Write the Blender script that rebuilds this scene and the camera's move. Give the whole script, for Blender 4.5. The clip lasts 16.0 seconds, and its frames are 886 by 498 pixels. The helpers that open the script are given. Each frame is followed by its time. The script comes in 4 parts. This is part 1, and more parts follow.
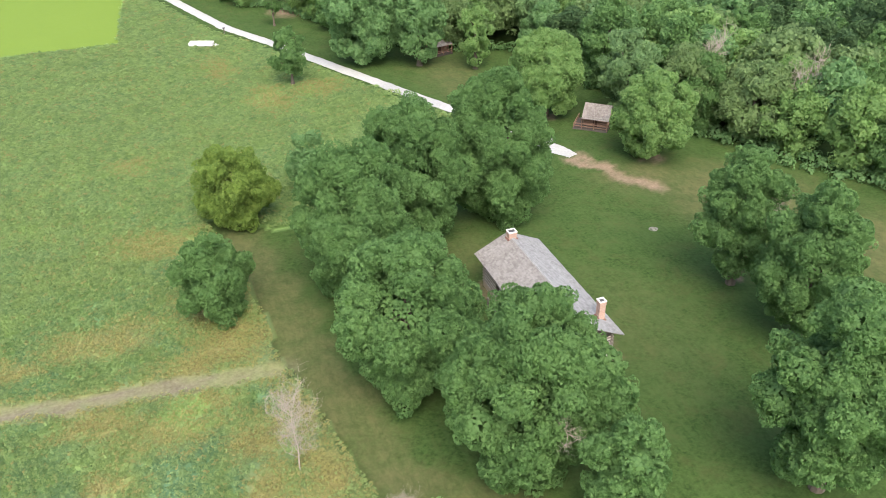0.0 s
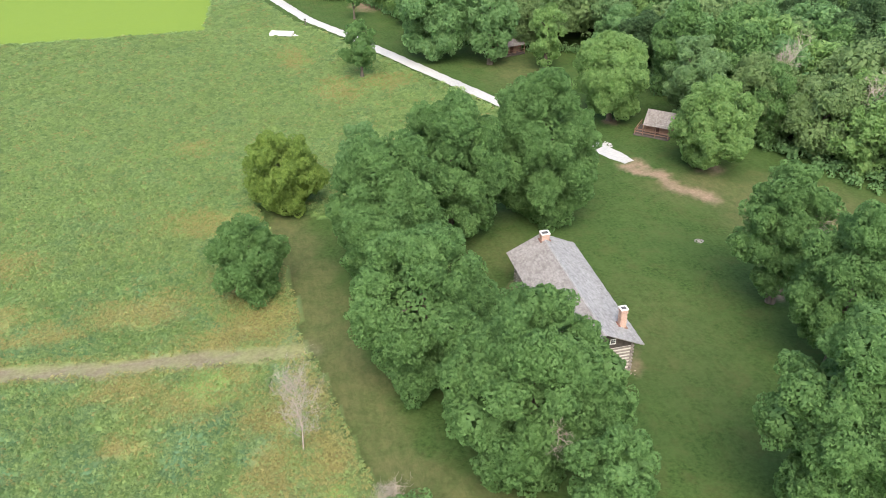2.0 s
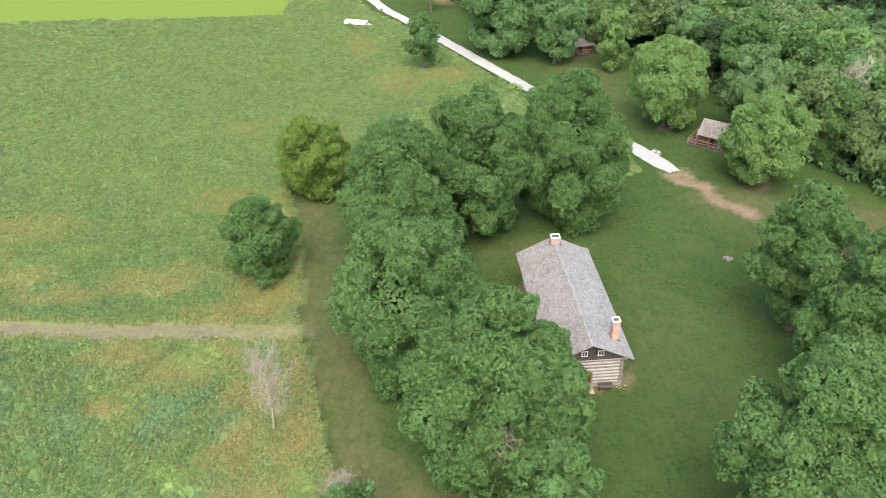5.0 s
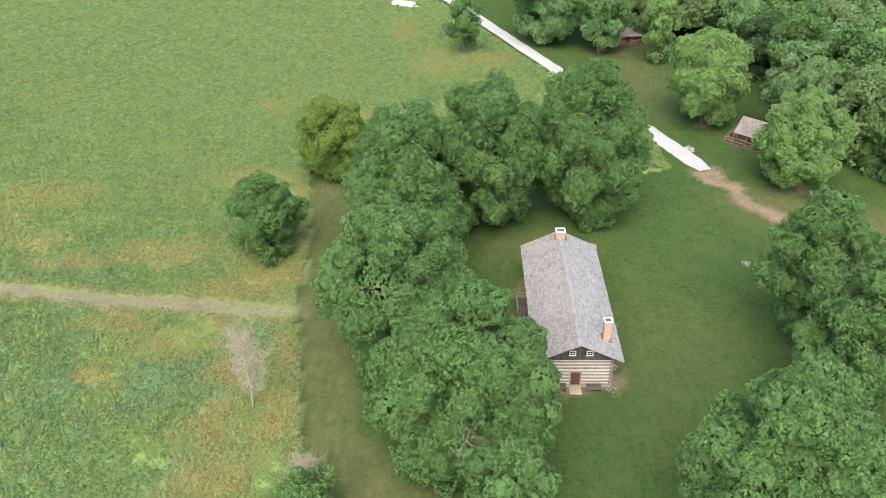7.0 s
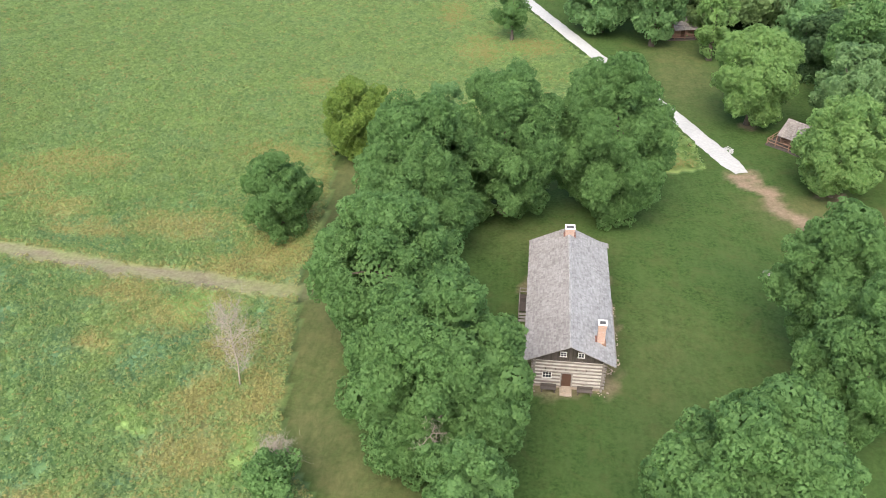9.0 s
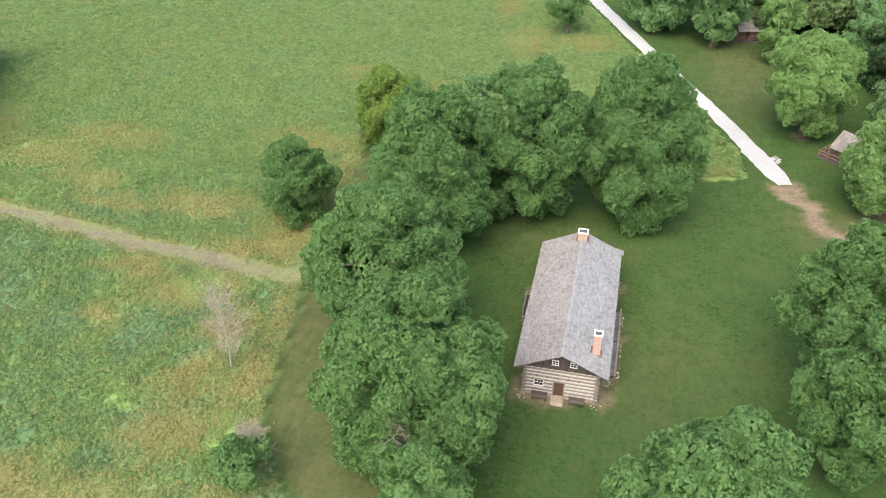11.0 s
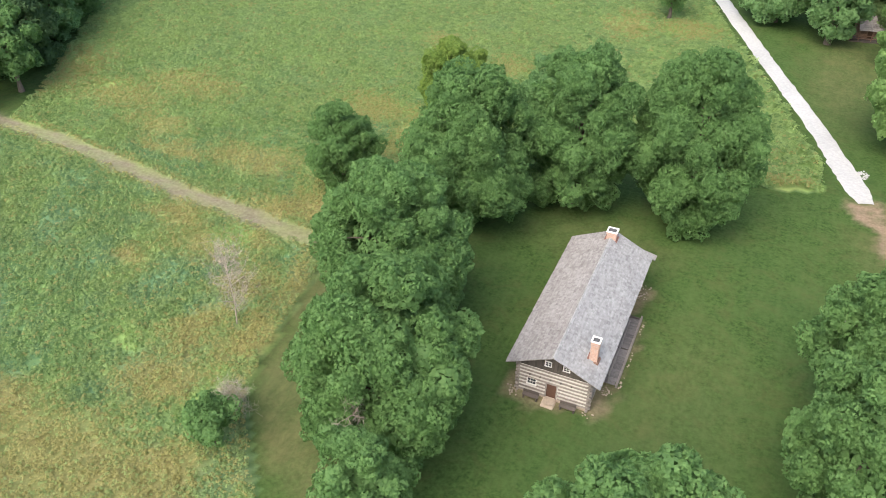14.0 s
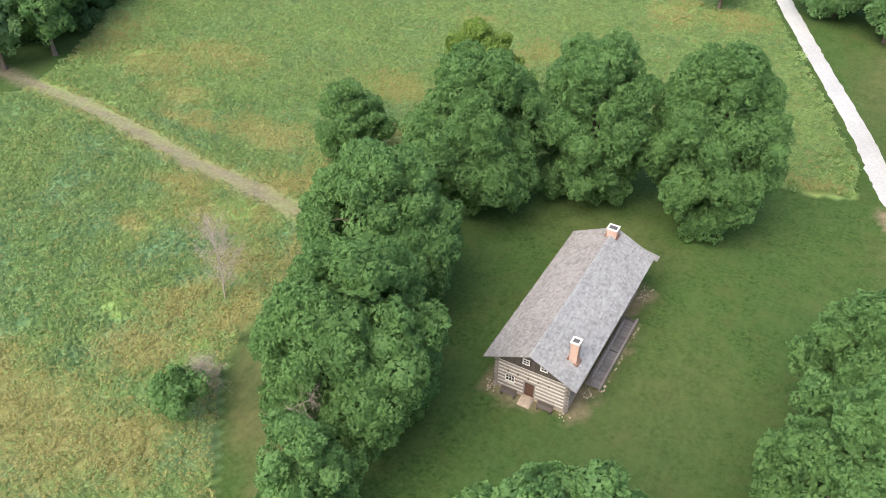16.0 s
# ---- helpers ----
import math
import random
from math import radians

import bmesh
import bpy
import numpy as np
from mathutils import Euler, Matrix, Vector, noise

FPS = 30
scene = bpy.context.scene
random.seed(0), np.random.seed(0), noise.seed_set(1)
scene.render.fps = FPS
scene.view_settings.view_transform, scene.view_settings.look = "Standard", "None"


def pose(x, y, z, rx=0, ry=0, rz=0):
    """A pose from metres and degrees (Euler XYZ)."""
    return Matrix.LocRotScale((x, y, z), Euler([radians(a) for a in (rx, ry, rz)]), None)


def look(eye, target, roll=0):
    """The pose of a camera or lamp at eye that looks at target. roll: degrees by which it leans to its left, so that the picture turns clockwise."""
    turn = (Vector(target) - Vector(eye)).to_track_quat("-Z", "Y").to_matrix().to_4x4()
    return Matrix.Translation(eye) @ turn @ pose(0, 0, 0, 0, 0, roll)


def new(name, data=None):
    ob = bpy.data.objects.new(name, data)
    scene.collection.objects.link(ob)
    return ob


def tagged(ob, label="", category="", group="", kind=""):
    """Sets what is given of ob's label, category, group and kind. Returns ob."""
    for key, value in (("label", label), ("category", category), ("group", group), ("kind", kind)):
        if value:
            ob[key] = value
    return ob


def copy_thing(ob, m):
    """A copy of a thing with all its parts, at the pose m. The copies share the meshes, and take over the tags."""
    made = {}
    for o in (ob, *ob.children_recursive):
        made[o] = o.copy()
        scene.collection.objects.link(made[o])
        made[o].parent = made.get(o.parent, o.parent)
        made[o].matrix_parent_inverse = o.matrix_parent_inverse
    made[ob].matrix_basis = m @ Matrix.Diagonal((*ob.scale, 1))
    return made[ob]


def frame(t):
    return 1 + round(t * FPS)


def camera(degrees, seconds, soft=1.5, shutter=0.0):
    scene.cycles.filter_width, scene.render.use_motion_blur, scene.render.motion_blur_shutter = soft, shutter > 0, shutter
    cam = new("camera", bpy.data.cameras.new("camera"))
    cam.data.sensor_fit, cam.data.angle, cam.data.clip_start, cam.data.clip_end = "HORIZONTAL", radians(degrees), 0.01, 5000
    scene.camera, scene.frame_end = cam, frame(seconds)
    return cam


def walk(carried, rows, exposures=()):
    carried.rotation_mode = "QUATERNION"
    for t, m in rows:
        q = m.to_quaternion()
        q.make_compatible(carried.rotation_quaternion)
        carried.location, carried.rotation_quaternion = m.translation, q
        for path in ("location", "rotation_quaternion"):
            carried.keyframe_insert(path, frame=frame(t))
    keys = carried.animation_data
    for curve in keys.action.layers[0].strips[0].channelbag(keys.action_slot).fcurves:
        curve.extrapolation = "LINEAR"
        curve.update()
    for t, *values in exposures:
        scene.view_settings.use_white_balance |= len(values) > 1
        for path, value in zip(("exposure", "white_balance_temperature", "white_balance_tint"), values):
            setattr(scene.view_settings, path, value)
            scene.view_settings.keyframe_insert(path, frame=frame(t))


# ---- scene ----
cam = camera(55.2, 16.0, 0.9)
ROWS = [
    (0.0, -38.92, -70.39, 62.32, 57.16, 0.76, -20.82),
    (0.5, -37.29, -71.16, 62.28, 57.06, 0.76, -19.50),
    (1.0, -35.61, -71.90, 62.25, 57.06, 0.76, -18.01),
    (1.5, -33.87, -72.60, 62.24, 57.12, 0.79, -15.54),
    (2.0, -32.09, -73.25, 62.13, 57.24, 0.81, -13.50),
    (2.5, -30.27, -73.77, 61.99, 57.23, 0.78, -12.33),
    (3.0, -28.39, -74.40, 61.98, 57.16, 0.76, -11.12),
    (3.5, -26.39, -74.78, 61.88, 57.30, 0.81, -8.76),
    (4.0, -24.43, -74.89, 61.71, 57.35, 0.76, -7.63),
    (6.5, -14.46, -73.79, 60.98, 56.41, 0.51, -0.62),
    (7.0, -12.56, -73.46, 60.77, 56.17, 0.45, 0.52),
    (7.5, -10.71, -73.10, 60.53, 55.92, 0.42, 2.16),
    (8.0, -8.87, -72.76, 60.55, 55.64, 0.32, 3.64),
    (8.5, -7.02, -72.26, 60.58, 55.35, 0.23, 5.11),
    (11.0, 2.31, -68.45, 60.14, 54.42, 0.13, 12.94),
    (11.5, 4.21, -67.56, 60.22, 54.21, 0.15, 15.24),
    (12.0, 5.80, -66.66, 60.05, 53.94, 0.01, 16.78),
    (12.5, 7.59, -65.67, 60.29, 53.34, -0.01, 19.22),
    (13.0, 9.29, -64.59, 60.26, 52.93, -0.04, 21.11),
    (13.5, 10.84, -63.63, 60.19, 52.56, -0.12, 22.21),
    (14.0, 12.48, -62.58, 60.32, 52.21, -0.12, 23.81),
    (14.5, 13.97, -61.30, 60.09, 52.07, -0.13, 24.62),
    (15.0, 15.48, -60.22, 60.09, 51.71, -0.11, 25.88),
    (15.5, 16.78, -59.07, 60.01, 51.32, -0.32, 27.89),
    (16.0, 18.28, -57.50, 59.67, 50.91, -0.13, 29.45),
]
walk(cam, [(t, pose(x, y, z, rx, ry, rz)) for t, x, y, z, rx, ry, rz in ROWS])

# ---- light: bright overcast ----
world = bpy.data.worlds.new("world")
scene.world = world
world.use_nodes = True
wn = world.node_tree
sky = wn.nodes.new("ShaderNodeTexSky")
sky.sky_type, sky.sun_disc = "NISHITA", False
sky.sun_elevation, sky.sun_rotation = radians(53), radians(191)
sky.air_density, sky.dust_density, sky.ozone_density = 1.0, 4.0, 1.0
bg = wn.nodes["Background"]
wn.links.new(sky.outputs[0], bg.inputs[0])
bg.inputs[1].default_value = 0.15
sun = new("sun", bpy.data.lights.new("sun", "SUN"))
sun.data.energy, sun.data.angle, sun.data.color = 1.2, radians(50), (1.0, 0.96, 0.9)
sun.matrix_world = look((0, 0, 0), (0.11, 0.59, -0.8))
scene.view_settings.exposure = 1.3

# ---- materials ----
def mat(name, rough=0.85, spec=0.3):
    m = bpy.data.materials.new(name)
    m.use_nodes = True
    b = m.node_tree.nodes["Principled BSDF"]
    b.inputs["Roughness"].default_value = rough
    b.inputs["Specular IOR Level"].default_value = spec
    return m, m.node_tree, b


def node(nt, kind, **values):
    n = nt.nodes.new("ShaderNode" + kind)
    for key, value in values.items():
        if key in n.inputs:
            n.inputs[key].default_value = value
    return n


def mixed(nt, fac, a, b):
    """A colour mix; fac, a and b are sockets or values."""
    n = nt.nodes.new("ShaderNodeMix")
    n.data_type = "RGBA"
    for i, v in ((0, fac), (6, a), (7, b)):
        if hasattr(v, "links"):
            nt.links.new(v, n.inputs[i])
        else:
            n.inputs[i].default_value = (*v, 1) if isinstance(v, tuple) else v
    return n.outputs[2]


def sums(nt, op, a, b, clamp=False):
    n = nt.nodes.new("ShaderNodeMath")
    n.operation, n.use_clamp = op, clamp
    for i, v in ((0, a), (1, b)):
        if hasattr(v, "links"):
            nt.links.new(v, n.inputs[i])
        else:
            n.inputs[i].default_value = v
    return n.outputs[0]


def grain(nt, scale, detail=4.0, rough=0.6, stretch=None, distort=0.0, co="Object"):
    """Noise in metres; stretch scales its axes."""
    c = nt.nodes.new("ShaderNodeTexCoord")
    n = node(nt, "TexNoise", Scale=scale, Detail=detail, Roughness=rough, Distortion=distort)
    out = c.outputs[co]
    if stretch:
        m = nt.nodes.new("ShaderNodeMapping")
        m.inputs["Scale"].default_value = stretch
        nt.links.new(out, m.inputs[0])
        out = m.outputs[0]
    nt.links.new(out, n.inputs["Vector"])
    return n.outputs["Fac"]


def ramp(nt, fac, lo, hi):
    n = nt.nodes.new("ShaderNodeMapRange")
    n.clamp = True
    nt.links.new(fac, n.inputs[0])
    n.inputs[1].default_value, n.inputs[2].default_value = lo, hi
    return n.outputs[0]


def bump(nt, b, height, strength, distance):
    n = node(nt, "Bump", Strength=strength, Distance=distance)
    nt.links.new(height, n.inputs["Height"])
    nt.links.new(n.outputs[0], b.inputs["Normal"])


def speckled(name, dark, light, scale, rough=0.85, bumpy=0.02, stretch=None, island=0.0, big=0.35, spec=0.3):
    """A surface between two colours, with fine grain, large stains and, by island or object, a shift of its own."""
    m, nt, b = mat(name, rough, spec)
    fine = grain(nt, scale, 5, 0.65, stretch)
    large = grain(nt, scale * 0.07, 3, 0.5)
    f = sums(nt, "ADD", sums(nt, "MULTIPLY", ramp(nt, fine, 0.25, 0.75), 1 - big), sums(nt, "MULTIPLY", ramp(nt, large, 0.3, 0.7), big))
    if island:
        g = nt.nodes.new("ShaderNodeNewGeometry")
        f = sums(nt, "ADD", f, sums(nt, "MULTIPLY", sums(nt, "SUBTRACT", g.outputs["Random Per Island"], 0.5), island), True)
        o = nt.nodes.new("ShaderNodeObjectInfo")
        f = sums(nt, "ADD", f, sums(nt, "MULTIPLY", sums(nt, "SUBTRACT", o.outputs["Random"], 0.5), island), True)
    nt.links.new(mixed(nt, f, dark, light), b.inputs["Base Color"])
    if bumpy:
        bump(nt, b, fine, 0.6, bumpy)
    return m


def foliage(name, dark, light, tint, clear=0.48, patch=0.12):
    """Leaves: each island its own green, drifting in patches through the crown."""
    m, nt, b = mat(name, 0.7, 0.15)
    g = nt.nodes.new("ShaderNodeNewGeometry")
    o = nt.nodes.new("ShaderNodeObjectInfo")
    drift = ramp(nt, grain(nt, patch, 3), 0.3, 0.7)
    fleck = ramp(nt, grain(nt, 2.6, 4, 0.7), 0.35, 0.65)
    f = sums(nt, "ADD", sums(nt, "MULTIPLY", g.outputs["Random Per Island"], 0.5), sums(nt, "MULTIPLY", drift, 0.25))
    f = sums(nt, "ADD", f, sums(nt, "MULTIPLY", fleck, 0.25))
    c = mixed(nt, f, dark, light)
    c = mixed(nt, sums(nt, "MULTIPLY", o.outputs["Random"], 0.5), c, tint)
    nt.links.new(c, b.inputs["Base Color"])
    t = nt.nodes.new("ShaderNodeBsdfTranslucent")
    nt.links.new(c, t.inputs[0])
    x = nt.nodes.new("ShaderNodeMixShader")
    x.inputs[0].default_value = clear
    nt.links.new(b.outputs[0], x.inputs[1])
    nt.links.new(t.outputs[0], x.inputs[2])
    nt.links.new(x.outputs[0], nt.nodes["Material Output"].inputs[0])
    return m


def meadow_colour(nt, fine_scale, withered=0.97):
    """The ground's cover, from the zones laid on the mesh: mown lawn, field, dry patches, lush patches with painted
    distance haze, bare soil.
    """
    def channels(name):
        a = nt.nodes.new("ShaderNodeAttribute")
        a.attribute_name = name
        s = nt.nodes.new("ShaderNodeSeparateColor")
        nt.links.new(a.outputs["Color"], s.inputs[0])
        return s.outputs
    lawn, dry, lush_haze = channels("zone")
    track, soil, worn = channels("bare")
    fine, mid = grain(nt, fine_scale, 6, 0.7), grain(nt, 0.35, 5, 0.65)
    large = grain(nt, 0.05, 4, 0.6)
    field = mixed(nt, ramp(nt, fine, 0.3, 0.7), (0.13, 0.218, 0.074), (0.195, 0.303, 0.098))
    field = mixed(nt, ramp(nt, mid, 0.46, 0.68), field, (0.122, 0.222, 0.1))
    field = mixed(nt, sums(nt, "MULTIPLY", ramp(nt, large, 0.46, 0.7), 0.8), field, (0.225, 0.285, 0.088))
    field = mixed(nt, sums(nt, "MULTIPLY", ramp(nt, grain(nt, 0.11, 5, 0.65), 0.5, 0.6), 0.85), field, (0.14, 0.25, 0.128))
    edge = sums(nt, "MULTIPLY", sums(nt, "SUBTRACT", mid, 0.5), 1.6)
    dryness = sums(nt, "ADD", dry, sums(nt, "MULTIPLY", edge, dry), True)
    straw = mixed(nt, ramp(nt, fine, 0.35, 0.65), (0.17, 0.16, 0.058), (0.31, 0.27, 0.11))
    field = mixed(nt, sums(nt, "MULTIPLY", dryness, withered), field, straw)
    field = mixed(nt, lush_haze, field, mixed(nt, fine, (0.225, 0.345, 0.098), (0.315, 0.445, 0.14)))
    field = mixed(nt, ramp(nt, lush_haze, 0.78, 0.9), field, mixed(nt, fine, (0.135, 0.21, 0.034), (0.185, 0.265, 0.046)))
    turf = mixed(nt, ramp(nt, fine, 0.37, 0.63), (0.029, 0.058, 0.0135), (0.064, 0.113, 0.029))
    turf = mixed(nt, ramp(nt, mid, 0.45, 0.75), turf, (0.07, 0.11, 0.031))
    turf = mixed(nt, sums(nt, "MULTIPLY", ramp(nt, large, 0.45, 0.7), 0.55), turf, (0.045, 0.085, 0.024))
    streak = grain(nt, 0.5, 4, 0.6, (3.2, 0.35, 1))
    turf = mixed(nt, sums(nt, "MULTIPLY", ramp(nt, streak, 0.5, 0.7), 0.5), turf, (0.068, 0.108, 0.032))
    mottle = grain(nt, 0.9, 5, 0.75, (1.0, 1.6, 1), 0.6)
    turf = mixed(nt, sums(nt, "MULTIPLY", ramp(nt, mottle, 0.55, 0.75), 0.55), turf, (0.076, 0.102, 0.032))
    thin = grain(nt, 0.28, 6, 0.7, None, 0.8)
    turf = mixed(nt, sums(nt, "MULTIPLY", ramp(nt, thin, 0.5, 0.66), 0.5), turf, (0.078, 0.09, 0.03))
    turf = mixed(nt, sums(nt, "MULTIPLY", ramp(nt, grain(nt, 0.75, 5, 0.7, None, 0.5), 0.6, 0.7), 0.3), turf, (0.03, 0.045, 0.014))
    turf = mixed(nt, sums(nt, "ADD", worn, sums(nt, "MULTIPLY", edge, worn), True), turf, mixed(nt, ramp(nt, grain(nt, 1.1, 6, 0.75, (1, 0.5, 1), 0.4), 0.36, 0.64), (0.088, 0.088, 0.036), (0.16, 0.145, 0.066)))
    cover = mixed(nt, lawn, field, turf)
    wheel = mixed(nt, ramp(nt, fine, 0.3, 0.7), (0.12, 0.105, 0.064), (0.25, 0.22, 0.15))
    cover = mixed(nt, sums(nt, "ADD", track, sums(nt, "MULTIPLY", edge, track), True), cover, wheel)
    earth = mixed(nt, ramp(nt, fine, 0.3, 0.7), (0.19, 0.135, 0.09), (0.32, 0.235, 0.165))
    cover = mixed(nt, sums(nt, "ADD", soil, sums(nt, "MULTIPLY", edge, soil), True), cover, earth)
    return cover, fine


def ground_material():
    m, nt, b = mat("ground_cover", 0.95, 0.1)
    c, fine = meadow_colour(nt, 2.2)
    nt.links.new(c, b.inputs["Base Color"])
    bump(nt, b, fine, 0.5, 0.12)
    return m


def weed_material():
    """Weeds of the ground's colours; single leaves have dried to straw, most of them in the dry patches."""
    m, nt, b = mat("field_weeds", 0.7, 0.2)
    c, fine = meadow_colour(nt, 1.2, 0.72)
    g = nt.nodes.new("ShaderNodeNewGeometry")
    a = nt.nodes.new("ShaderNodeAttribute")
    a.attribute_name = "zone"
    s = nt.nodes.new("ShaderNodeSeparateColor")
    nt.links.new(a.outputs["Color"], s.inputs[0])
    share = sums(nt, "ADD", sums(nt, "MULTIPLY", s.outputs[1], 0.85), 0.06)
    each = g.outputs["Random Per Island"]
    dried = sums(nt, "LESS_THAN", each, share)
    c = mixed(nt, each, mixed(nt, 0.45, c, (0.06, 0.12, 0.045)), mixed(nt, 0.6, c, (0.37, 0.48, 0.18)))
    straw = mixed(nt, grain(nt, 2.0), (0.25, 0.228, 0.08), (0.49, 0.435, 0.18))
    c = mixed(nt, sums(nt, "MULTIPLY", dried, 0.8), c, straw)
    nt.links.new(c, b.inputs["Base Color"])
    t = nt.nodes.new("ShaderNodeBsdfTranslucent")
    nt.links.new(c, t.inputs[0])
    x = nt.nodes.new("ShaderNodeMixShader")
    x.inputs[0].default_value = 0.5
    nt.links.new(b.outputs[0], x.inputs[1])
    nt.links.new(t.outputs[0], x.inputs[2])
    nt.links.new(x.outputs[0], nt.nodes["Material Output"].inputs[0])
    return m


def brick_material():
    m, nt, b = mat("brick_masonry", 0.9, 0.2)
    c = nt.nodes.new("ShaderNodeTexCoord")
    k = node(nt, "TexBrick", Scale=1.0)
    k.inputs["Color1"].default_value, k.inputs["Color2"].default_value = (0.34, 0.19, 0.14, 1), (0.46, 0.30, 0.235, 1)
    k.inputs["Mortar"].default_value = (0.5, 0.42, 0.36, 1)
    k.inputs["Brick Width"].default_value, k.inputs["Row Height"].default_value, k.inputs["Mortar Size"].default_value = 0.22, 0.075, 0.012
    p = nt.nodes.new("ShaderNodeMapping")
    p.inputs["Rotation"].default_value = (radians(90), 0, 0)
    nt.links.new(c.outputs["Object"], p.inputs[0])
    nt.links.new(p.outputs[0], k.inputs["Vector"])
    nt.links.new(mixed(nt, ramp(nt, grain(nt, 3.0), 0.35, 0.8), k.outputs["Color"], (0.55, 0.36, 0.27)), b.inputs["Base Color"])
    bump(nt, b, grain(nt, 25.0), 0.4, 0.01)
    return m


GROUND, WEEDS = ground_material(), weed_material()
LEAF = foliage("broad_leaves", (0.08, 0.165, 0.056), (0.2, 0.342, 0.113), (0.138, 0.246, 0.079))
LEAF_OLIVE = foliage("olive_leaves", (0.12, 0.205, 0.045), (0.28, 0.385, 0.088), (0.2, 0.29, 0.06))
LEAF_LIGHT = foliage("pale_leaves", (0.148, 0.265, 0.085), (0.28, 0.43, 0.145), (0.225, 0.355, 0.115))
LEAF_PALE = foliage("pale_greyish_leaves", (0.135, 0.215, 0.084), (0.25, 0.355, 0.14), (0.195, 0.285, 0.11))
LEAF_DEEP = foliage("deep_green_leaves", (0.05, 0.105, 0.045), (0.12, 0.205, 0.08), (0.09, 0.15, 0.06))
LEAF_BLUE = foliage("greyish_leaves", (0.13, 0.235, 0.0977), (0.255, 0.385, 0.163), (0.18, 0.29, 0.116))
LEAF_DARK = foliage("bluish_green_leaves", (0.118, 0.235, 0.095), (0.25, 0.41, 0.16), (0.185, 0.315, 0.12))
BARK = speckled("bark", (0.075, 0.058, 0.042), (0.19, 0.155, 0.12), 6.0, 0.95, 0.03, (1, 1, 0.25))
DEADWOOD = speckled("bleached_dead_wood", (0.29, 0.24, 0.195), (0.44, 0.38, 0.32), 8.0, 0.9, 0.01)
# two shingle greys: darker and warmer for the west slope, paler for the east
SHINGLE = speckled("dark_grey_shingle", (0.15, 0.137, 0.125), (0.335, 0.312, 0.29), 5.0, 0.75, 0.01, (1, 0.2, 1), island=0.45, big=0.25, spec=0.3)
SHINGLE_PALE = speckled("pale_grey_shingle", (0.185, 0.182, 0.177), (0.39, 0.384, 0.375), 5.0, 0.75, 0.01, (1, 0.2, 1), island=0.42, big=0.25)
LOG = speckled("weathered_log", (0.155, 0.132, 0.112), (0.33, 0.29, 0.255), 5.0, 0.9, 0.015, None, island=0.3)
CHINK = speckled("lime_chinking", (0.46, 0.43, 0.385), (0.66, 0.62, 0.565), 4.0, 0.95, 0.01)
BOARD = speckled("dark_weathered_board", (0.055, 0.045, 0.038), (0.13, 0.11, 0.095), 5.0, 0.9, 0.01, (4, 4, 0.3), island=0.4)
PLANK = speckled("grey_plank", (0.16, 0.14, 0.125), (0.34, 0.31, 0.28), 5.0, 0.9, 0.01, None, island=0.4)
DECKING = speckled("dark_grey_decking", (0.11, 0.10, 0.095), (0.25, 0.23, 0.215), 5.0, 0.9, 0.01, None, island=0.4)
REDWOOD = speckled("brown_log", (0.16, 0.09, 0.06), (0.32, 0.20, 0.145), 5.0, 0.9, 0.015, None, island=0.3)
DOORWOOD = speckled("dark_brown_door", (0.06, 0.03, 0.02), (0.14, 0.075, 0.05), 6.0, 0.7, 0.01, (4, 4, 0.3))
PAINT = speckled("white_paint", (0.66, 0.64, 0.60), (0.82, 0.80, 0.76), 3.0, 0.6, 0.0)
STONE = speckled("sandstone", (0.24, 0.19, 0.14), (0.44, 0.36, 0.28), 3.0, 0.9, 0.03, None, island=0.4)
GRAVEL = speckled("white_limestone_gravel", (0.32, 0.315, 0.30), (0.52, 0.51, 0.49), 2.5, 0.95, 0.03, None, big=0.3)
BRICK = brick_material()
RUSTY = speckled("rusty_red_metal", (0.11, 0.055, 0.04), (0.27, 0.13, 0.095), 6.0, 0.7, 0.0, None, island=0.4)
TIN = speckled("dark_iron", (0.05, 0.05, 0.05), (0.12, 0.115, 0.11), 4.0, 0.6, 0.0)
gm, gnt, gb = mat("window_glass", 0.08, 0.5)
gb.inputs["Base Color"].default_value = (0.03, 0.035, 0.04, 1)
GLASS = gm


# ---- mesh helpers ----
def bare_mesh(name, verts, faces, material):
    """Triangles or quads from arrays, of one size, into a mesh."""
    me = bpy.data.meshes.new(name)
    verts, faces = np.asarray(verts, np.float32), np.asarray(faces, np.int32)
    n, k = faces.shape
    me.vertices.add(len(verts))
    me.vertices.foreach_set("co", verts.ravel())
    me.loops.add(n * k)
    me.loops.foreach_set("vertex_index", faces.ravel())
    me.polygons.add(n)
    me.polygons.foreach_set("loop_start", np.arange(0, n * k, k, dtype=np.int32))
    me.polygons.foreach_set("use_smooth", np.zeros(n, bool))
    me.update(calc_edges=True)
    me.materials.append(material)
    return me


def part(name, bm, material, parent=None, label=""):
    """Links a bmesh as one mesh object, under a thing or a part where one is given."""
    me = bpy.data.meshes.new(name)
    bm.normal_update()
    bm.to_mesh(me)
    bm.free()
    me.materials.append(material)
    ob = new(name, me)
    ob.parent = parent
    return tagged(ob, label)


def thing(name, m=Matrix(), label="", category="", group="", kind=""):
    ob = new(name)
    ob.matrix_world = m
    ob.empty_display_size = 0.2
    return tagged(ob, label, category, group, kind)


